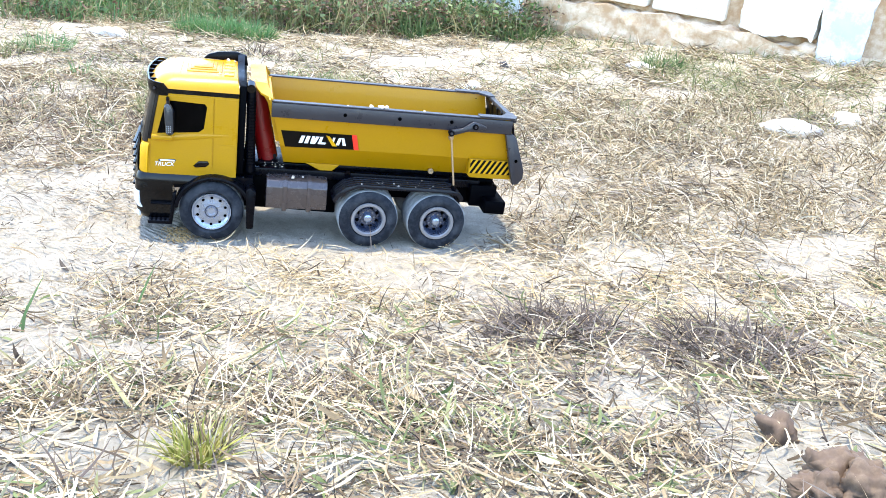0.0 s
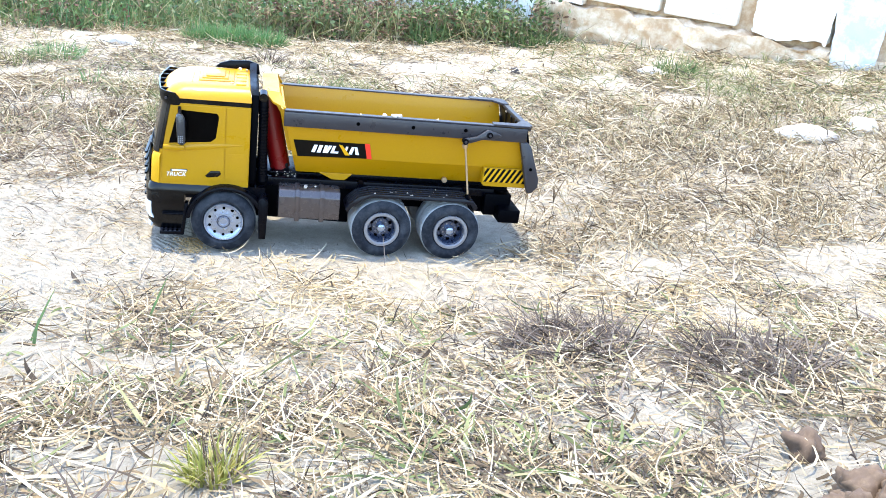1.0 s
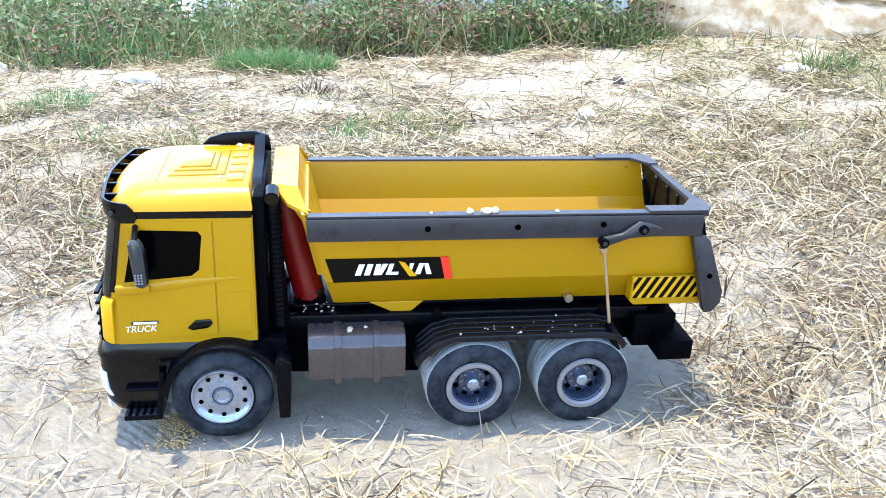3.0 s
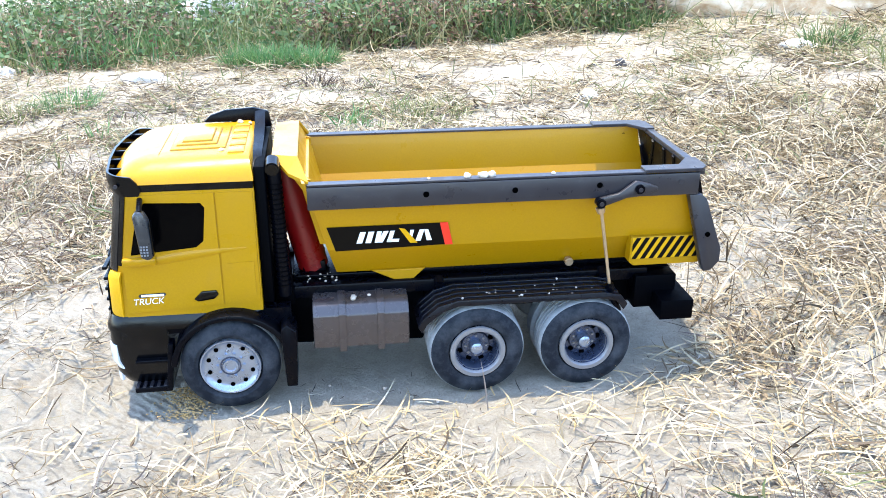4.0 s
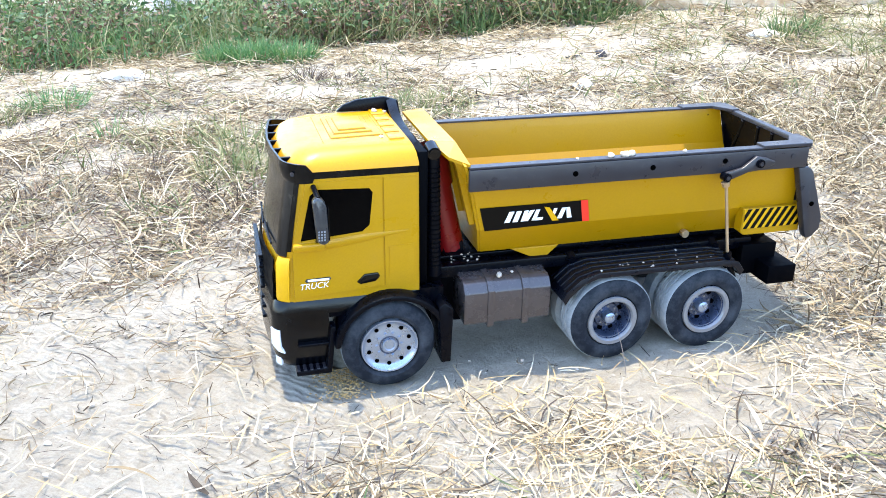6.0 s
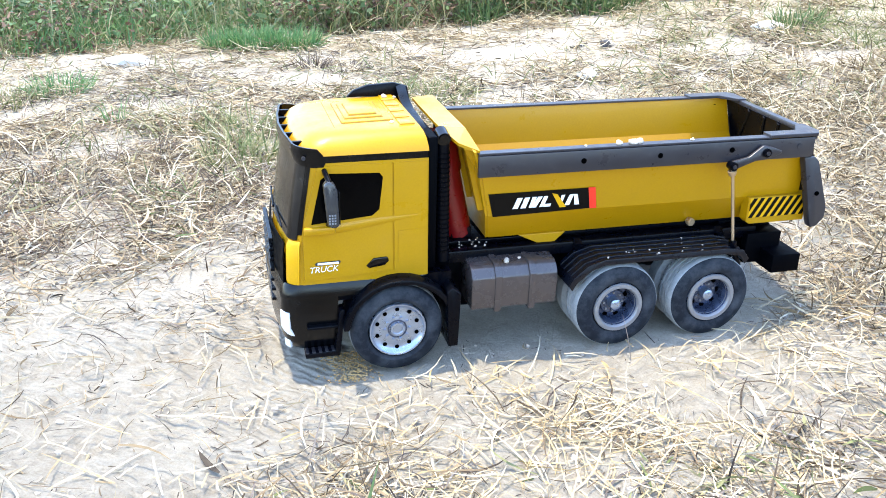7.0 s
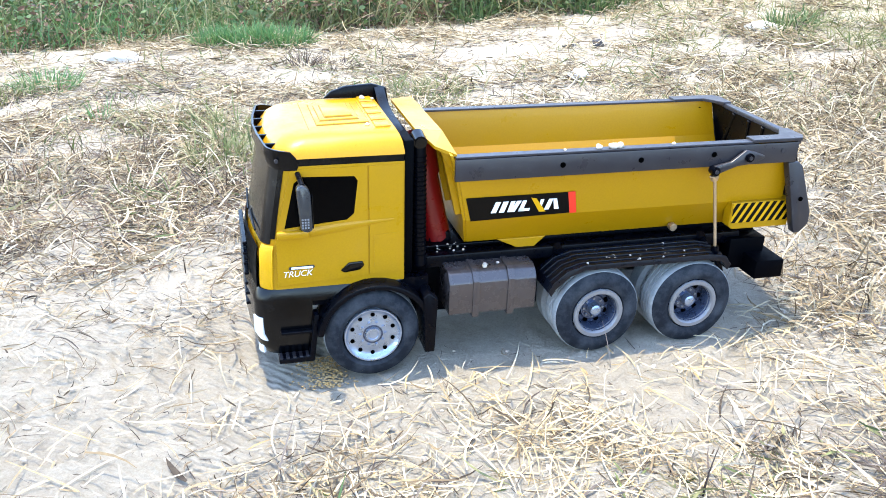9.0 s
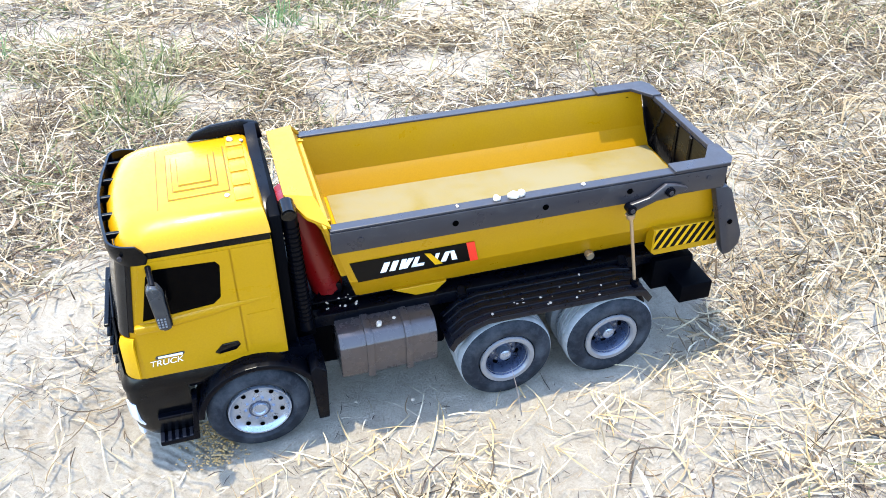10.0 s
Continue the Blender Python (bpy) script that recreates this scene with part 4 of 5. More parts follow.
for y in gy:
    for x in gx:
        z = ground_z(x, y)
        if abs(x) < 4 and abs(y) < 4:
            p = Vector((x, y, 0))
            n1, n2, n3 = noise.noise(p * 5), noise.noise(p * 24 + Vector((3, 1, 0))), noise.noise(p * 85 + Vector((0, 7, 2)))
            near = min(1.0, max(abs((x - 0.13) / 0.24), abs(y / 0.11)) ** 2)
            z += (0.006 * n1 + 0.0035 * n2) * near + 0.0022 * n3 * (0.6 + 0.4 * near) + track(x, y) - 0.001 * (1 - near)
        verts.append((x, y, z))
w = len(gx)
for j in range(len(gy) - 1):
    for i in range(w - 1):
        k = j * w + i
        faces.append((k, k + 1, k + w + 1, k + w))
me = bpy.data.meshes.new("ground")
me.from_pydata(verts, [], faces)
me.shade_smooth()
me.materials.append(SAND)
ground = tagged(new("ground", me), "pale sandy soil with tyre marks and bare patches", "ground", kind="structure")

# ---- old wall at the back: it runs aslant, coming nearer towards +x ----
WALL = pose(0.35, 1.85, 0.0, 0, 0, -39.35)


def wall_line(x):
    return 1.85 - 0.82 * (x - 0.35)


def build_wall():
    wall = part("wall_back", bm_box(-0.55, 5.0, 0.02, 0.14, -0.10, 0.70), MORTAR)
    wall.matrix_world = WALL
    tagged(wall, "old whitewashed brick wall with crumbling mortar", "wall", kind="structure")
    rng = random.Random(4)
    kinds = []
    for k in range(4):
        bm = bm_box(-0.098, 0.098, -0.030, 0.030, 0.002, 0.082, 0.006, 2)
        for v in bm.verts:
            v.co += 0.005 * noise.noise_vector(v.co * 16 + Vector((k * 5, 0, 0)))
        for z in (0.024, 0.042, 0.060):
            bm_box(-0.092, 0.092, -0.0325, -0.028, z, z + 0.0025, 0.0007, 1, bm=bm)
        m = bpy.data.meshes.new("brick")
        bm.to_mesh(m), bm.free()
        m.materials.append(BRICK)
        kinds.append(m)
    for row in range(5):
        for col in range(18):
            x = 0.892 + 0.209 * col + (0.02, 0.10, 0.0, 0.11, 0.03)[row] * (row > 0)
            if 1.22 < x < 1.62:
                continue
            b = new("brick", rng.choice(kinds))
            b.parent = wall
            b.matrix_local = pose(x, 0.012 + rng.uniform(-0.009, 0.007), 0.190 + 0.092 * row + rng.uniform(-0.003, 0.003), rng.uniform(-1, 1), rng.uniform(-0.8, 0.8), rng.uniform(-1, 1))
    return wall


wall = build_wall()


def rough_slab(name, x0, x1, y0, y1, z0, z1, mat, label, seed, wob=0.010):
    bm = bm_box(x0, x1, y0, y1, z0, z1)
    bmesh.ops.subdivide_edges(bm, edges=bm.edges[:], cuts=30, use_grid_fill=True)
    for v in bm.verts:
        v.co += wob * noise.noise_vector(v.co * 9 + Vector((seed, 0, 0))) + wob * 0.7 * noise.noise_vector(v.co * 34 + Vector((0, seed, 0)))
    ob = part(name, bm, mat, smooth=50)
    ob.matrix_world = WALL
    return tagged(ob, label, "wall", kind="structure")


rough_slab("wall_column", 1.440, 1.548, -0.040, 0.10, 0.08, 0.72, CONCRETE, "grey concrete column with flaking plaster", 2)
rough_slab("wall_plaster", -0.50, 0.530, -0.020, 0.03, -0.10, 0.64, PLASTER, "pale blue flaking plaster on the wall", 5)
rough_slab("wall_post", 0.535, 0.640, -0.050, 0.03, -0.06, 0.68, PLASTER, "pale blue plastered wall post", 7)
rough_slab("wall_patch", 0.652, 0.775, -0.028, 0.03, 0.180, 0.64, BRICK, "whitewashed plaster patch on the wall", 3)
rough_slab("wall_render", 1.232, 1.438, -0.030, 0.03, 0.188, 0.64, BRICK, "flaking white render over the bricks", 6, 0.016)
rough_slab("wall_footing", 0.630, 1.455, -0.035, 0.03, -0.02, 0.180, MORTAR, "crumbling earthen footing below the bricks", 9, 0.022)
rough_slab("wall_footing", 1.550, 4.000, -0.030, 0.03, -0.02, 0.180, MORTAR, "crumbling earthen footing below the bricks", 11, 0.022)

# ---- straw, grass and weeds ----


def ribbon_mesh(name, mat, roots, az, el, length, width, bend, swerve, shape, seg=4, twist=None):
    """Many narrow blades in one mesh: each leaves its root at heading az and slope el, bends by bend and swerves sideways along its length."""
    n = len(roots)
    prof = np.interp(np.linspace(0, 1, seg + 1), np.linspace(0, 1, len(shape)), shape)
    p = np.array(roots, float)
    V = np.zeros((n, seg + 1, 2, 3))
    a, e = np.array(az, float), np.array(el, float)
    step = np.array(length, float) / seg
    roll = np.zeros(n) if twist is None else np.array(twist, float)
    for k in range(seg + 1):
        d = np.stack([np.cos(e) * np.cos(a), np.cos(e) * np.sin(a), np.sin(e)], 1)
        s = np.stack([-np.sin(a), np.cos(a), np.zeros(n)], 1)
        u = np.cross(d, s)
        side = s * np.cos(roll)[:, None] + u * np.sin(roll)[:, None]
        half = (np.array(width) * prof[k] / 2)[:, None]
        V[:, k, 0], V[:, k, 1] = p - side * half, p + side * half
        p = p + d * step[:, None]
        e, a = e + bend / seg, a + swerve / seg
    V = V.reshape(-1, 3)
    base = (np.arange(n) * (seg + 1) * 2)[:, None, None]
    q = np.array([[2 * k, 2 * k + 1, 2 * k + 3, 2 * k + 2] for k in range(seg)])[None]
    F = (base + q).reshape(-1, 4)
    me = bpy.data.meshes.new(name)
    me.vertices.add(len(V)), me.loops.add(F.size), me.polygons.add(len(F))
    me.vertices.foreach_set("co", V.ravel())
    me.loops.foreach_set("vertex_index", F.ravel().astype(np.int32))
    me.polygons.foreach_set("loop_start", np.arange(0, F.size, 4, dtype=np.int32))
    me.polygons.foreach_set("use_smooth", np.ones(len(F), dtype=bool))
    me.update(calc_edges=True)
    me.materials.append(mat)
    return new(name, me)


rs = np.random.RandomState(7)


def in_truck(x, y):
    """Where nothing lies: under the truck and behind the wall."""
    if y > wall_line(x) - 0.04:
        return True
    return (-0.095 < x < 0.05 or 0.14 < x < 0.32) and abs(y) < 0.086 or (-0.09 < x < 0.38 and abs(y) < 0.05)


def scatter(n, xr, yr, want):
    """n places in a rectangle, kept by the chance want(x, y)."""
    out = []
    while len(out) < n:
        for x, y, c in zip(rs.uniform(*xr, 4000), rs.uniform(*yr, 4000), rs.rand(4000)):
            if c < want(x, y) and not in_truck(x, y):
                out.append((x, y))
                if len(out) == n:
                    break
    return out


def clumpy(x, y, s=9.0, o=0.0):
    return 0.5 + 0.9 * noise.noise(Vector((x * s, y * s, o)))


def want_straw(x, y):
    b = bare(x, y)
    return max(0.0, 1 - b) ** 1.4 * min(1, max(0.05, 1.5 * clumpy(x, y) - 0.3)) * min(1, max(0.5, 1.2 * clumpy(x, y, 3.5, 6.0))) + 0.006


def litter(name, mat, n, xr, yr, want, l, w, lift, label, shape=(0.6, 1, 0.9, 0.6, 0.2), el=0.16, bend=0.5, swerve=0.9, seg=4):
    pts = scatter(n, xr, yr, want)
    roots = [(x, y, ground_z(x, y) + 0.001 + lift * abs(rs.randn())) for x, y in pts]
    L = l[0] + (l[1] - l[0]) * rs.rand(n) ** 1.7
    ob = ribbon_mesh(name, mat, roots, rs.uniform(0, 6.283, n), rs.normal(0.05, el, n), L, rs.uniform(w[0], w[1], n), rs.normal(-0.1, bend, n), rs.normal(0, swerve, n), shape, seg, rs.normal(0, 0.7, n))
    return tagged(ob, label, "straw", kind="stuff")


litter("straw_litter", STRAW, 52000, (-0.75, 1.0), (-0.80, 0.62), want_straw, (0.008, 0.055), (0.0005, 0.0019), 0.0045, "dry straw and withered blades lying on the soil", bend=0.5, swerve=0.8)
litter("straw_litter", TAN_STRAW, 44000, (-1.3, 2.2), (0.45, 1.5), want_straw, (0.012, 0.065), (0.0007, 0.0024), 0.007, "dry tan straw lying on the rising ground", bend=0.5, swerve=0.7)
litter("broad_straw", STRAW, 3600, (-0.75, 1.6), (-0.80, 0.95), lambda x, y: want_straw(x, y) - 0.03, (0.010, 0.042), (0.0018, 0.0042), 0.005, "broad bleached grass leaves on the soil", bend=0.7, swerve=0.8, shape=(0.35, 0.9, 1, 0.7, 0.1))
litter("fine_straw", STRAW, 30000, (-0.7, 0.9), (-0.80, 0.5), lambda x, y: want_straw(x, y) + 0.02, (0.004, 0.032), (0.0003, 0.0009), 0.002, "fine broken straw on the soil", seg=3, bend=0.3, swerve=0.6)
litter("grey_straw", GREY_STRAW, 15000, (-0.75, 1.9), (-0.80, 1.3), lambda x, y: want_straw(x, y) * clumpy(x, y, 5.0, 8.0), (0.012, 0.05), (0.0006, 0.0020), 0.003, "grey weathered straw on the soil", bend=0.4, swerve=0.7)
litter("dark_litter", DARK_STRAW, 17000, (-0.7, 1.0), (-0.80, 0.6), lambda x, y: want_straw(x, y) + 0.012, (0.003, 0.022), (0.0004, 0.0015), 0.001, "dark specks of plant litter on the soil", seg=2, bend=0.3, swerve=0.5)
litter("lane_straw", TAN_STRAW, 900, (-0.50, 0.0), (-0.32, 0.10), lambda x, y: 0.15 + 0.85 * max(0.0, clumpy(x, y, 8.0, 15.0) - 0.3), (0.006, 0.040), (0.0004, 0.0014), 0.001, "few broken straws on the swept sand", bend=0.3, swerve=0.6)
litter("lane_specks", DARK_STRAW, 1500, (-0.50, 0.35), (-0.32, 0.10), lambda x, y: 0.15 + 0.85 * max(0.0, clumpy(x, y, 10.0, 25.0) - 0.3), (0.002, 0.014), (0.0003, 0.0010), 0.0005, "dark specks of plant litter on the swept sand", seg=2, bend=0.3, swerve=0.5)
litter("green_litter", OLIVE, 3000, (-0.6, 0.9), (-0.80, -0.22), want_straw, (0.012, 0.05), (0.0012, 0.0032), 0.004, "half-green fallen grass blades", bend=0.6, swerve=0.7, shape=(0.35, 0.9, 1, 0.7, 0.1))
# gold-tinted blades paint the sunlit strip along the truck's near side
litter("sunlit_gold_straw", GOLD_STRAW, 5200, (-0.3, 1.0), (-0.36, -0.09), lambda x, y: (0.20 + want_straw(x, y)) * clumpy(x, y, 7.0, 3.0) * (1 if x > 0.0 else 0.3), (0.008, 0.060), (0.0004, 0.0016), 0.002, "straw beside the truck, tinted gold for sunlight", bend=0.4, swerve=0.6)

litter("bleached_straw", TAN_STRAW, 8000, (-0.75, 1.0), (-0.80, -0.38), lambda x, y: 0.25 + 0.9 * max(0.0, clumpy(x, y, 6.0, 2.0) - 0.2), (0.010, 0.050), (0.0006, 0.0026), 0.004, "bleached tan straw lying before the truck", bend=0.5, swerve=0.8)
litter("olive_litter", OLIVE, 2600, (-0.7, 1.5), (0.22, 1.20), lambda x, y: want_straw(x, y) * max(0.0, clumpy(x, y, 4.0, 5.0) - 0.45) * 3.0, (0.012, 0.055), (0.0010, 0.0028), 0.006, "half-green grass blades among the straw", bend=0.6, swerve=0.7, shape=(0.35, 0.9, 1, 0.7, 0.1), el=0.45)
# dark blades that imitate the shaded gaps between straws
litter("dark_gap_blades", DARK_STRAW, 11000, (-0.7, 1.6), (0.15, 1.20), lambda x, y: want_straw(x, y) * max(0.0, clumpy(x, y, 7.0, 4.0) - 0.3) * 2.0, (0.008, 0.045), (0.0006, 0.0022), 0.002, "dark blades standing in for shaded gaps among the straw", bend=0.5, swerve=0.7)


def tuft(name, mat, x, y, r, n, l, w, lean, label, category="grass tuft", shape=(0.7, 1, 0.8, 0.45, 0.05), el=1.15, group="", mess=0.6):
    """A tuft of standing blades that fan out of one root."""
    ang, rad = rs.uniform(0, 6.283, n), r * np.sqrt(rs.rand(n))
    px, py = x + rad * np.cos(ang), y + rad * np.sin(ang)
    roots = [(a, b, ground_z(a, b) - 0.001) for a, b in zip(px, py)]
    L = l[0] + (l[1] - l[0]) * rs.rand(n)
    ob = ribbon_mesh(name, mat, roots, ang + rs.normal(0, mess, n), np.clip(rs.normal(el, 0.3, n), 0.1, 1.55), L, rs.uniform(w[0], w[1], n), rs.normal(-lean, 0.35, n), rs.normal(0, 0.4, n), shape, 5, rs.normal(0, 0.6, n))
    return tagged(ob, label, category, group=group or ("withered grass tufts" if name == "withered_tuft" else "grass tufts"))


def thicket(name, mat, n, want, xr, yr, l, w, label, el=1.1, lean=0.6, shape=(0.7, 1, 0.8, 0.45, 0.05), rise=0.0, seg=4, category="grass"):
    """A stand of many blades or leaves; rise lifts leaves to some height above the soil."""
    pts = scatter(n, xr, yr, want)
    roots = [(x, y, ground_z(x, y) - 0.001 + rise * rs.rand() ** 1.3 * (0.4 + 0.8 * clumpy(x, y, 14.0, 2.0))) for x, y in pts]
    ob = ribbon_mesh(name, mat, roots, rs.uniform(0, 6.283, n), np.clip(rs.normal(el, 0.4, n), -0.3, 1.55), l[0] + (l[1] - l[0]) * rs.rand(n) ** 1.4, rs.uniform(w[0], w[1], n), rs.normal(-lean, 0.5, n), rs.normal(0, 0.5, n), shape, seg, rs.normal(0, 0.8, n))
    return tagged(ob, label, category, kind="stuff")


def hedge(x, y):
    """The belt of weeds along the back: where it stands and how thick."""
    edge = 1.33 + 0.04 * math.exp(-((x - 0.35) / 0.2) ** 2) + 0.05 * noise.noise(Vector((x * 4, 0, 3))) - 0.10 * min(1, max(0, x - 0.6) / 0.2)
    if x > 0.9:
        return 0.0
    f = min(1, max(0, (y - edge) / 0.05))
    if y > wall_line(x) - 0.03:
        return 0.0
    return f * min(1, max(0.08, clumpy(x, y, 6.0, 5.0))) * (2.2 if x > 0.1 else 1.0)


LEAF = (0.15, 0.85, 1.0, 0.7, 0.05)
thicket("back_grass", OLIVE, 13000, hedge, (-1.2, 0.9), (1.15, 2.2), (0.04, 0.150), (0.0015, 0.0040), "half-dry standing grass along the back")
thicket("back_grass", GREEN, 4200, lambda x, y: hedge(x, y) * min(1, max(0.03, 1 - abs(x + 0.36) / 0.4)), (-1.2, 0.3), (1.15, 2.1), (0.03, 0.10), (0.0015, 0.004), "fresh green grass along the back")
thicket("weed_foliage", WEED, 17000, lambda x, y: hedge(x, y) * min(1, max(0, 1.3 * clumpy(x, y, 4.0, 9.0))), (-1.1, 0.9), (1.15, 2.2), (0.008, 0.026), (0.004, 0.011), "small leafy green weeds", el=0.3, lean=0.3, shape=LEAF, rise=0.13, category="weeds")
thicket("withered_foliage", RUSSET, 14000, lambda x, y: hedge(x, y) * min(1, max(0.02, clumpy(x, y, 4.0, 20.0) + 0.7 * math.exp(-((x - 0.42) / 0.16) ** 2))), (-1.0, 0.9), (1.15, 2.2), (0.008, 0.024), (0.003, 0.008), "withered brown weed leaves", el=0.3, lean=0.3, shape=LEAF, rise=0.11, category="weeds")
thicket("weed_stalks", RUSSET, 700, hedge, (-1.1, 0.9), (1.2, 2.2), (0.06, 0.17), (0.0010, 0.002), "thin brown weed stalks", el=1.25, lean=0.2, shape=(1, 0.8, 0.6, 0.5, 0.3), category="weeds")
thicket("slope_grass", OLIVE, 3800, lambda x, y: min(1, max(0, clumpy(x, y, 5.0, 31.0) - 0.15)) * (1.0 if x > 0.75 else 0.16) * (1 - bare(x, y)), (-0.8, 2.2), (0.30, 1.45), (0.02, 0.06), (0.001, 0.0028), "sparse half-dry grass on the slope", el=0.8, lean=0.9)
thicket("standing_straw", STRAW, 5200, lambda x, y: min(1, max(0, clumpy(x, y, 8.0, 12.0) - 0.2)) * (1 - bare(x, y)) ** 4, (-0.7, 1.6), (-0.75, 1.10), (0.015, 0.050), (0.0005, 0.0016), "bleached straw standing in small clumps", el=0.55, lean=0.9)


def mound(x, y):
    return (1 - bare(x, y)) ** 2 * min(1, max(0, clumpy(x, y, 7.0, 40.0))) * min(1, max(0, (x - 0.34) / 0.15))


thicket("straw_mounds", TAN_STRAW, 11000, mound, (0.34, 1.2), (-0.12, 0.60), (0.020, 0.060), (0.0007, 0.0022), "tangled mounds of bleached grass", el=0.6, lean=1.2, rise=0.015)



def tangle(x, y):
    return (1 - bare(x, y)) ** 2 * min(1, max(0, clumpy(x, y, 7.0, 55.0)))


thicket("tangled_straw", STRAW, 6500, tangle, (-0.80, 0.10), (0.14, 0.72), (0.020, 0.060), (0.0006, 0.0019), "tangled bleached straw behind the truck", el=0.45, lean=0.9, rise=0.008)
thicket("tangled_straw", RUSSET, 3500, tangle, (-0.80, 0.02), (0.14, 0.85), (0.015, 0.050), (0.0005, 0.0015), "reddish brown withered stalks behind the truck", el=0.45, lean=0.8)
thicket("tangled_straw", DARK_STRAW, 7000, tangle, (-0.80, 0.30), (0.14, 1.05), (0.012, 0.045), (0.0005, 0.0015), "dark tangled stalks behind the truck", el=0.4, lean=0.8)
# the next dark stalks paint shadow into the foreground straw and the mounds
thicket("tangled_straw", DARK_STRAW, 6500, lambda x, y: want_straw(x, y) * min(1, max(0, clumpy(x, y, 6.0, 71.0))), (-0.4, 0.95), (-0.76, -0.22), (0.012, 0.045), (0.0005, 0.0017), "dark stalks standing in for shadow in the straw", el=0.3, lean=0.7)
thicket("tangled_straw", DARK_STRAW, 5000, lambda x, y: mound(x, y) + 0.3 * want_straw(x, y), (0.36, 1.6), (-0.12, 0.85), (0.012, 0.045), (0.0005, 0.0017), "dark stalks standing in for shadow between mounds on the slope", el=0.35, lean=0.8)

# single tufts
tuft("grass_tuft", GREEN, -0.027, 1.272, 0.055, 570, (0.025, 0.060), (0.0012, 0.0028), 0.5, "bright bluish-green grass tuft at the weeds' edge")
tuft("grass_tuft", GREEN, 0.055, 1.266, 0.060, 610, (0.025, 0.058), (0.0012, 0.0028), 0.5, "bright bluish-green grass tuft at the weeds' edge")
tuft("grass_tuft", GREEN, -0.089, 1.282, 0.045, 450, (0.020, 0.052), (0.0012, 0.0028), 0.5, "bright bluish-green grass tuft at the weeds' edge")
tuft("grass_tuft", GREEN, -0.371, 1.538, 0.110, 700, (0.040, 0.095), (0.0015, 0.0035), 0.6, "tall fresh green grass tuft among weeds")
tuft("grass_tuft", WEED, 0.803, 1.317, 0.075, 420, (0.020, 0.060), (0.0020, 0.005), 0.6, "dark green weed tuft at the wall's foot")
tuft("grass_tuft", WEED, 0.515, 1.395, 0.050, 220, (0.030, 0.090), (0.0025, 0.006), 0.5, "dark green weed tuft beside brown leaves")
tuft("grass_tuft", OLIVE, 1.053, 0.779, 0.130, 520, (0.020, 0.055), (0.0010, 0.0026), 0.8, "olive grass tuft on the slope", el=0.6, mess=1.4)
tuft("grass_tuft", WEED, 1.014, 0.870, 0.050, 200, (0.020, 0.055), (0.0015, 0.0035), 0.7, "dark green grass tuft on the slope")
tuft("grass_tuft", OLIVE, 1.133, 0.623, 0.130, 480, (0.020, 0.050), (0.0010, 0.0026), 0.9, "olive grass tuft on the slope", el=0.6, mess=1.4)
tuft("grass_tuft", GREEN, -0.382, 1.003, 0.055, 260, (0.015, 0.045), (0.0010, 0.0026), 0.7, "low green grass tuft on sandy soil")
tuft("grass_tuft", OLIVE, -0.470, 0.940, 0.060, 200, (0.015, 0.045), (0.0010, 0.0026), 0.8, "low green grass tuft on sandy soil")
tuft("grass_tuft", GREEN, -0.273, 0.736, 0.014, 22, (0.025, 0.055), (0.0015, 0.003), 0.3, "few upright green blades in dry straw")
tuft("grass_tuft", OLIVE, -0.177, 0.693, 0.076, 220, (0.020, 0.050), (0.0012, 0.0026), 0.7, "yellowish green grass tuft in dry straw", el=0.85, mess=1.2)
tuft("grass_tuft", OLIVE, -0.090, 0.495, 0.051, 260, (0.025, 0.055), (0.0012, 0.0028), 0.6, "yellowish grass tuft beside the toy truck", el=0.85, mess=1.2)
tuft("grass_tuft", OLIVE, -0.082, 0.612, 0.060, 220, (0.030, 0.065), (0.0012, 0.0028), 0.6, "yellowish grass tuft beside the toy truck", el=0.85, mess=1.2)
tuft("grass_tuft", OLIVE, 0.253, 0.785, 0.076, 340, (0.020, 0.045), (0.0010, 0.0024), 0.7, "yellowish grass tuft on the slope", el=0.85, mess=1.2)
tuft("grass_tuft", GREEN, 0.125, 0.743, 0.030, 70, (0.020, 0.042), (0.0012, 0.0026), 0.7, "small green grass tuft on the slope")
tuft("grass_tuft", DARK_STRAW, 0.131, 1.014, 0.050, 260, (0.015, 0.040), (0.0007, 0.0016), 0.8, "purplish grey withered grass tuft", el=0.8)
tuft("grass_tuft", DARK_STRAW, 0.070, 1.046, 0.030, 160, (0.020, 0.050), (0.0008, 0.0018), 0.7, "purplish grey withered grass tuft", el=0.9)
tuft("grass_tuft", DARK_STRAW, -0.214, 0.524, 0.050, 150, (0.020, 0.050), (0.0006, 0.0015), 0.7, "reddish grey withered grass tuft", el=0.7)
tuft("grass_tuft", DARK_STRAW, -0.318, 0.435, 0.055, 150, (0.020, 0.050), (0.0006, 0.0015), 0.7, "reddish grey withered grass tuft", el=0.7)
tuft("grass_tuft", DARK_STRAW, -0.107, 0.377, 0.035, 110, (0.020, 0.050), (0.0008, 0.002), 0.8, "dark grey withered grass tuft", el=0.7)
# withered tufts in the foreground
tuft("withered_tuft", DARK_STRAW, 0.343, -0.335, 0.060, 1150, (0.020, 0.060), (0.0008, 0.0022), 0.9, "dark grey withered grass tuft in straw", el=0.42, mess=1.5)
tuft("withered_tuft", DARK_STRAW, 0.485, -0.430, 0.065, 1250, (0.020, 0.060), (0.0008, 0.0022), 0.9, "dark brownish withered grass tuft in straw", el=0.42, mess=1.5)
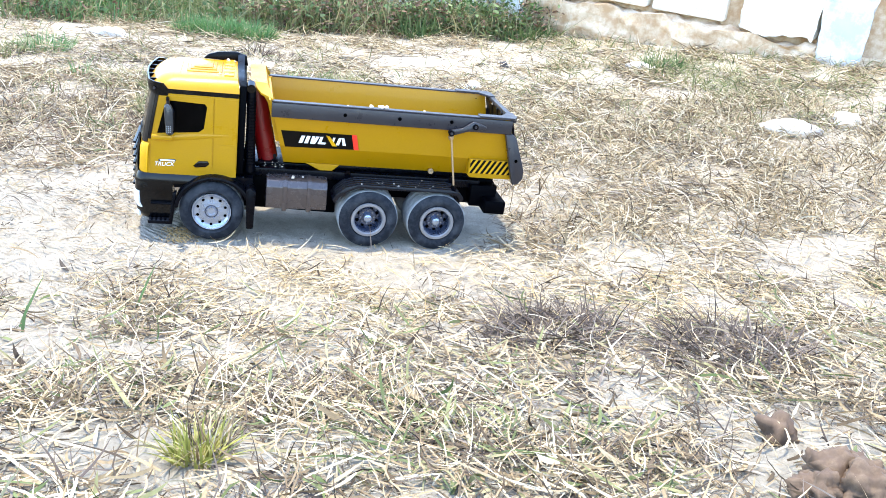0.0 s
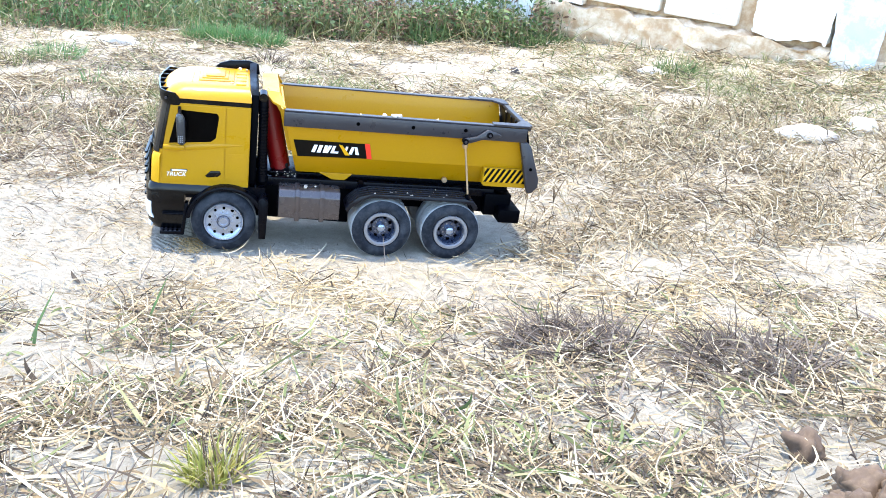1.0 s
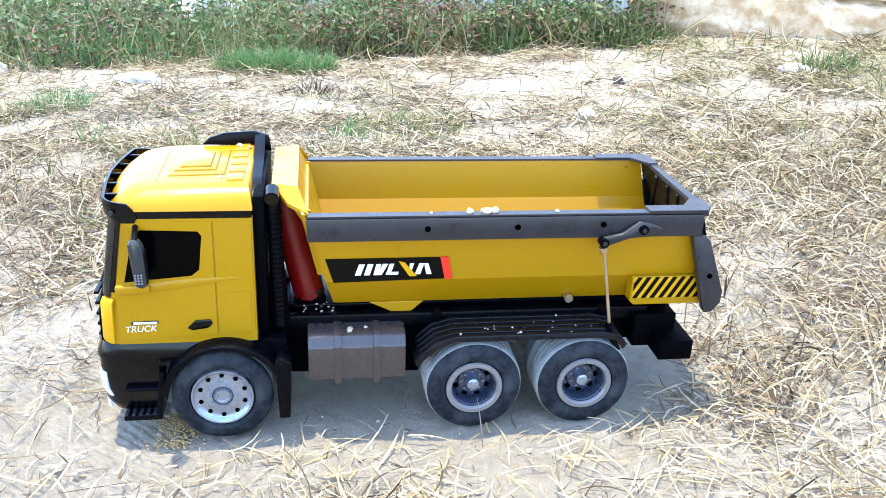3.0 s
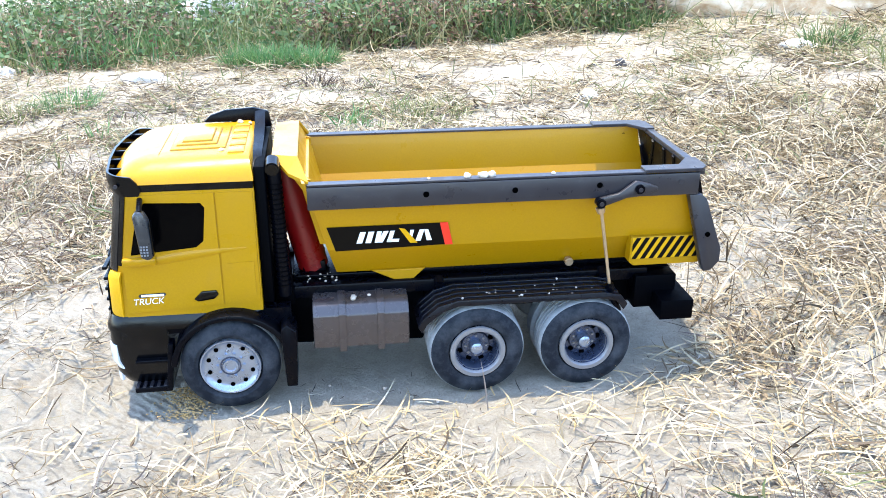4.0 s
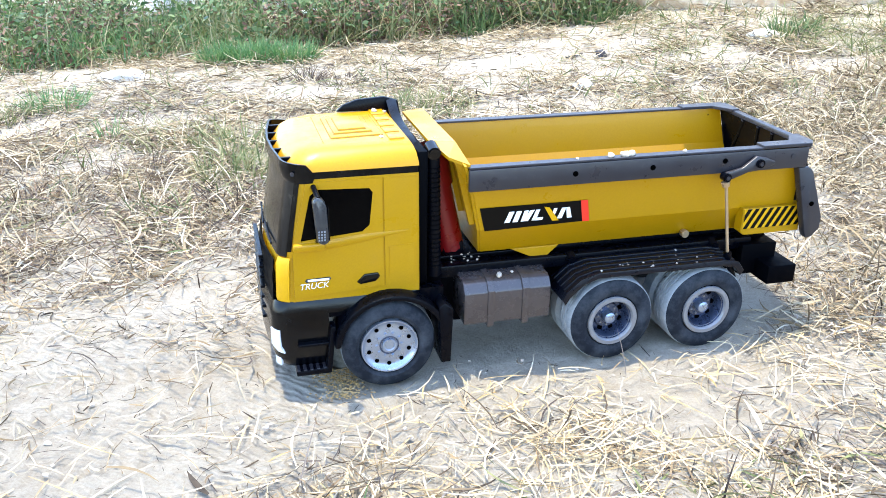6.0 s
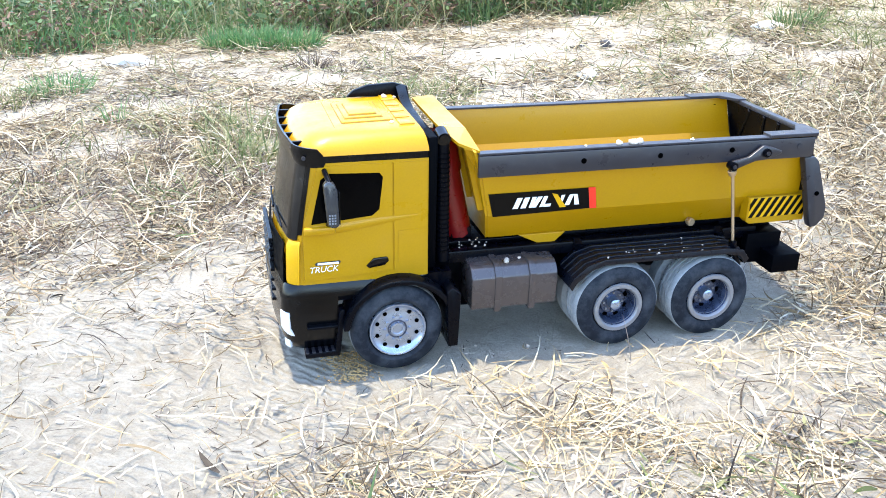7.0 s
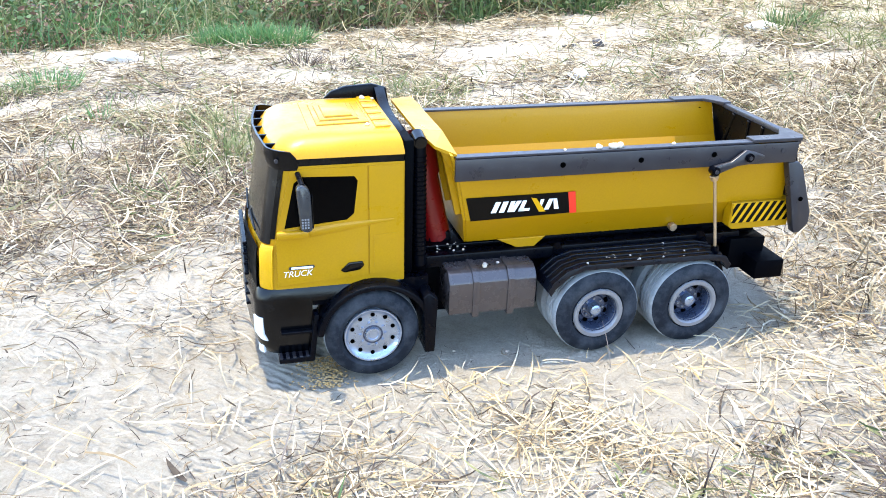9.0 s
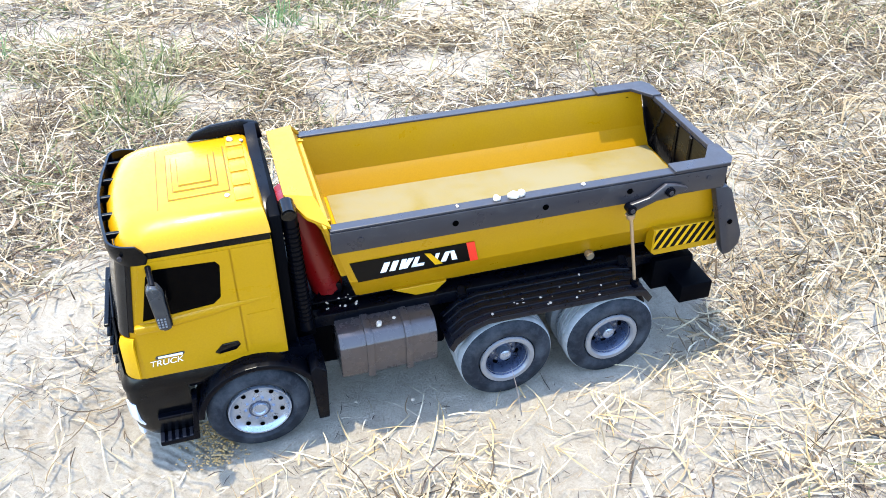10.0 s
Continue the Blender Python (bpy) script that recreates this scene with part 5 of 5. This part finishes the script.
tuft("withered_tuft", DARK_STRAW, 0.339, -0.481, 0.030, 130, (0.015, 0.045), (0.0008, 0.0022), 1.0, "small grey withered grass tuft in straw", el=0.42, mess=1.5)
tuft("withered_tuft", DARK_STRAW, 0.259, -0.367, 0.045, 150, (0.015, 0.050), (0.0008, 0.0022), 1.0, "grey withered grass tuft in straw", el=0.42, mess=1.5)
tuft("grass_tuft", LIME, 0.007, -0.595, 0.016, 120, (0.015, 0.036), (0.0012, 0.0024), 0.4, "small yellow-green grass tuft in straw")
tuft("grass_tuft", STRAW, 0.016, -0.587, 0.014, 60, (0.020, 0.044), (0.0008, 0.0018), 0.3, "bleached grass stalks beside a green tuft")
tuft("grass_tuft", OLIVE, 0.164, -0.594, 0.050, 70, (0.020, 0.060), (0.0016, 0.0040), 1.0, "flattened half-green grass blades", el=0.5)
tuft("grass_tuft", OLIVE, 0.247, -0.603, 0.050, 70, (0.020, 0.060), (0.0016, 0.0040), 1.0, "flattened half-green grass blades", el=0.5)


def single_blade(name, mat, x, y, az, el, length, width, bend, label, category="grass"):
    ob = ribbon_mesh(name, mat, [(x, y, ground_z(x, y) - 0.001)], [az], [el], [length], [width], np.array([bend]), np.array([0.1]), (0.5, 1, 0.9, 0.6, 0.05), 6, [0.5])
    return tagged(ob, label, category)


single_blade("lone_grass", WEED, -0.065, -0.270, 0.9, 1.05, 0.052, 0.0024, -0.25, "single dark green grass blade")
single_blade("lone_grass", WEED, -0.157, -0.327, 0.9, 1.05, 0.054, 0.0024, -0.25, "single green grass blade")
single_blade("lone_grass", WEED, -0.150, -0.346, 1.2, 1.3, 0.030, 0.003, -0.3, "single short green grass blade")
single_blade("straw_stalk", STRAW, 0.300, -0.098, 0.16, 0.10, 0.260, 0.0020, -0.16, "long pale straw stalk lying on soil", "straw")
single_blade("straw_stalk", STRAW, 0.235, -0.160, 1.9, 1.15, 0.032, 0.0032, 0.1, "short pale straw stub standing in soil", "straw")
single_blade("straw_stalk", GREY_STRAW, -0.085, -0.190, 1.0, 0.9, 0.055, 0.0012, -0.3, "thin dark stalk standing in sand", "straw")
single_blade("straw_stalk", GREY_STRAW, 0.190, -0.105, 1.7, 1.2, 0.040, 0.0016, -0.3, "thin grey stalk standing beside the wheel", "straw")


def lump(name, mat, x, y, r, seed, label, category, squash=0.7, rough=0.35, z=None, detail=3, stretch=(1, 1), turn=0):
    ob = part(name, bm_lump(r, seed, rough, squash, detail), mat, smooth=180)
    ob.matrix_world = pose(x, y, (ground_z(x, y) - 0.0015) if z is None else z, 0, 0, turn) @ Matrix.Diagonal((*stretch, 1, 1))
    return tagged(ob, label, category, group={"crumb": "soil crumbs on the truck", "clod": "soil clods", "stone": "loose stones", "stick": "charred sticks"}.get(category, ""))


lump("soil_clod", CLOD, 0.417, -0.599, 0.013, 3.1, "crumbly brown soil clod in straw", "clod", 0.9, 0.7)
for k, (x, y, r) in enumerate(((0.403, -0.674, 0.019), (0.42, -0.68, 0.017), (0.385, -0.688, 0.015), (0.408, -0.695, 0.018), (0.436, -0.667, 0.010), (0.393, -0.67, 0.008), (0.415, -0.661, 0.009))):
    lump("soil_clod", CLOD, x, y, r, 5.3 + k, "crumbly brown soil clod in a heap", "clod", 0.85, 0.6, detail=4)
lump("stone_slab", STONE, 1.032, 0.342, 0.050, 8.2, "flat white stone slab lying in straw", "stone", 0.30, 0.30, stretch=(1.1, 0.6), turn=-8)
lump("stone", STONE, 1.157, 0.355, 0.025, 9.4, "pale rounded stone in straw", "stone", 0.8)
lump("stone", STONE, -0.214, 1.852, 0.090, 2.2, "large pale stone among weeds", "stone", 0.8, stretch=(1.3, 0.7))
lump("stone", STONE, -0.657, 1.320, 0.070, 4.8, "flat pale stone at the weeds' edge", "stone", 0.35)
lump("stone", STONE, -0.279, 1.194, 0.036, 6.8, "flat pale stone at the weeds' edge", "stone", 0.35, stretch=(1.3, 0.8))
lump("stone", STONE, 0.527, 0.769, 0.016, 7.7, "small pale stone on sand", "stone", 0.7)
lump("plastic_scrap", WHITE, 0.146, 1.566, 0.022, 1.1, "crumpled white scrap among weeds", "scrap", 0.5, 0.6, z=ground_z(0.17, 1.50) + 0.05, stretch=(1.4, 0.5), turn=30)
lump("stone", STONE, 0.971, 0.886, 0.030, 3.9, "thin pale stone in grass", "stone", 0.4, stretch=(1.2, 0.5), turn=-35)
lump("charred_lump", CHAR, 0.652, 0.968, 0.011, 2.7, "small black charred lump on sand", "charcoal", 0.9)
lump("charred_stick", CHAR, 0.291, 1.070, 0.018, 2.9, "short charred stick on sand", "stick", 0.35, 0.3, stretch=(1.6, 0.35), turn=-4)
lump("charred_stick", CHAR, 0.608, 0.993, 0.012, 3.3, "short charred stick on sand", "stick", 0.35, 0.3, stretch=(1.6, 0.3), turn=-14)
# crumbs of soil that lie on the truck
prng = random.Random(12)
for x, y, z, r in ((0.178, -0.0655, 0.1730, 0.0026), (0.190, -0.0655, 0.1730, 0.0036), (0.196, -0.0645, 0.1730, 0.0032), (0.242, -0.0650, 0.1730, 0.0016), (0.150, -0.0660, 0.1730, 0.0012), (0.093, -0.060, 0.0782, 0.0024), (0.105, -0.056, 0.0784, 0.0013),
                   (0.004, -0.036, 0.1906, 0.0018), (0.012, 0.036, 0.1920, 0.0022), (0.020, 0.033, 0.1920, 0.0014)):
    lump("soil_crumb", CRUMB, x, y, r, prng.random() * 50, "pale ochre soil crumb lying on the truck", "crumb", 0.8, 0.5, z=z, detail=2)
for k in range(26):
    lump("soil_crumb", CRUMB, prng.uniform(0.168, 0.285), prng.uniform(-0.081, -0.050), prng.uniform(0.0005, 0.0014), k * 3.7, "tiny pale soil crumb lying on the truck", "crumb", 0.8, 0.5, z=0.0806, detail=1)
for k in range(14):
    lump("soil_crumb", CRUMB, prng.uniform(0.052, 0.085), prng.uniform(-0.043, -0.030), prng.uniform(0.0005, 0.0013), k * 5.1, "tiny pale soil crumb lying on the truck", "crumb", 0.8, 0.5, z=0.0845 if k % 2 else 0.088, detail=1)
# grains added to imitate sunlit ground between step and front wheel
bmj = bmesh.new()
for k in range(420):
    x, y = prng.gauss(-0.036, 0.010), prng.uniform(-0.088, -0.042)
    r = prng.uniform(0.0004, 0.0010)
    bmesh.ops.create_icosphere(bmj, subdivisions=1, radius=r, matrix=Matrix.Translation((x, y, ground_z(x, y) + r * 0.3)) @ Matrix.Diagonal((1.3, 1, 0.7, 1)))
tagged(part("sunlit_patch_grains", bmj, OCHRE), "ochre grains standing in for sunlit ground before the front wheel", "sand", kind="stuff")
# pebbles and crumbs on the soil
bmj = bmesh.new()
for k in range(1500):
    x, y = prng.uniform(-0.5, 0.7), prng.uniform(-0.5, 0.25)
    if in_truck(x, y):
        continue
    r = 0.0006 + 0.0026 * prng.random() ** 4
    g = bmesh.ops.create_icosphere(bmj, subdivisions=1, radius=r, matrix=Matrix.Translation((x, y, ground_z(x, y) + r * 0.3)) @ Matrix.Diagonal((1, prng.uniform(0.6, 1), prng.uniform(0.5, 0.8), 1)))
    for v in g["verts"]:
        v.co += r * 0.35 * noise.noise_vector(v.co * 900)
tagged(part("soil_crumbs", bmj, CRUMB), "loose crumbs of sandy soil", "crumbs", kind="stuff")
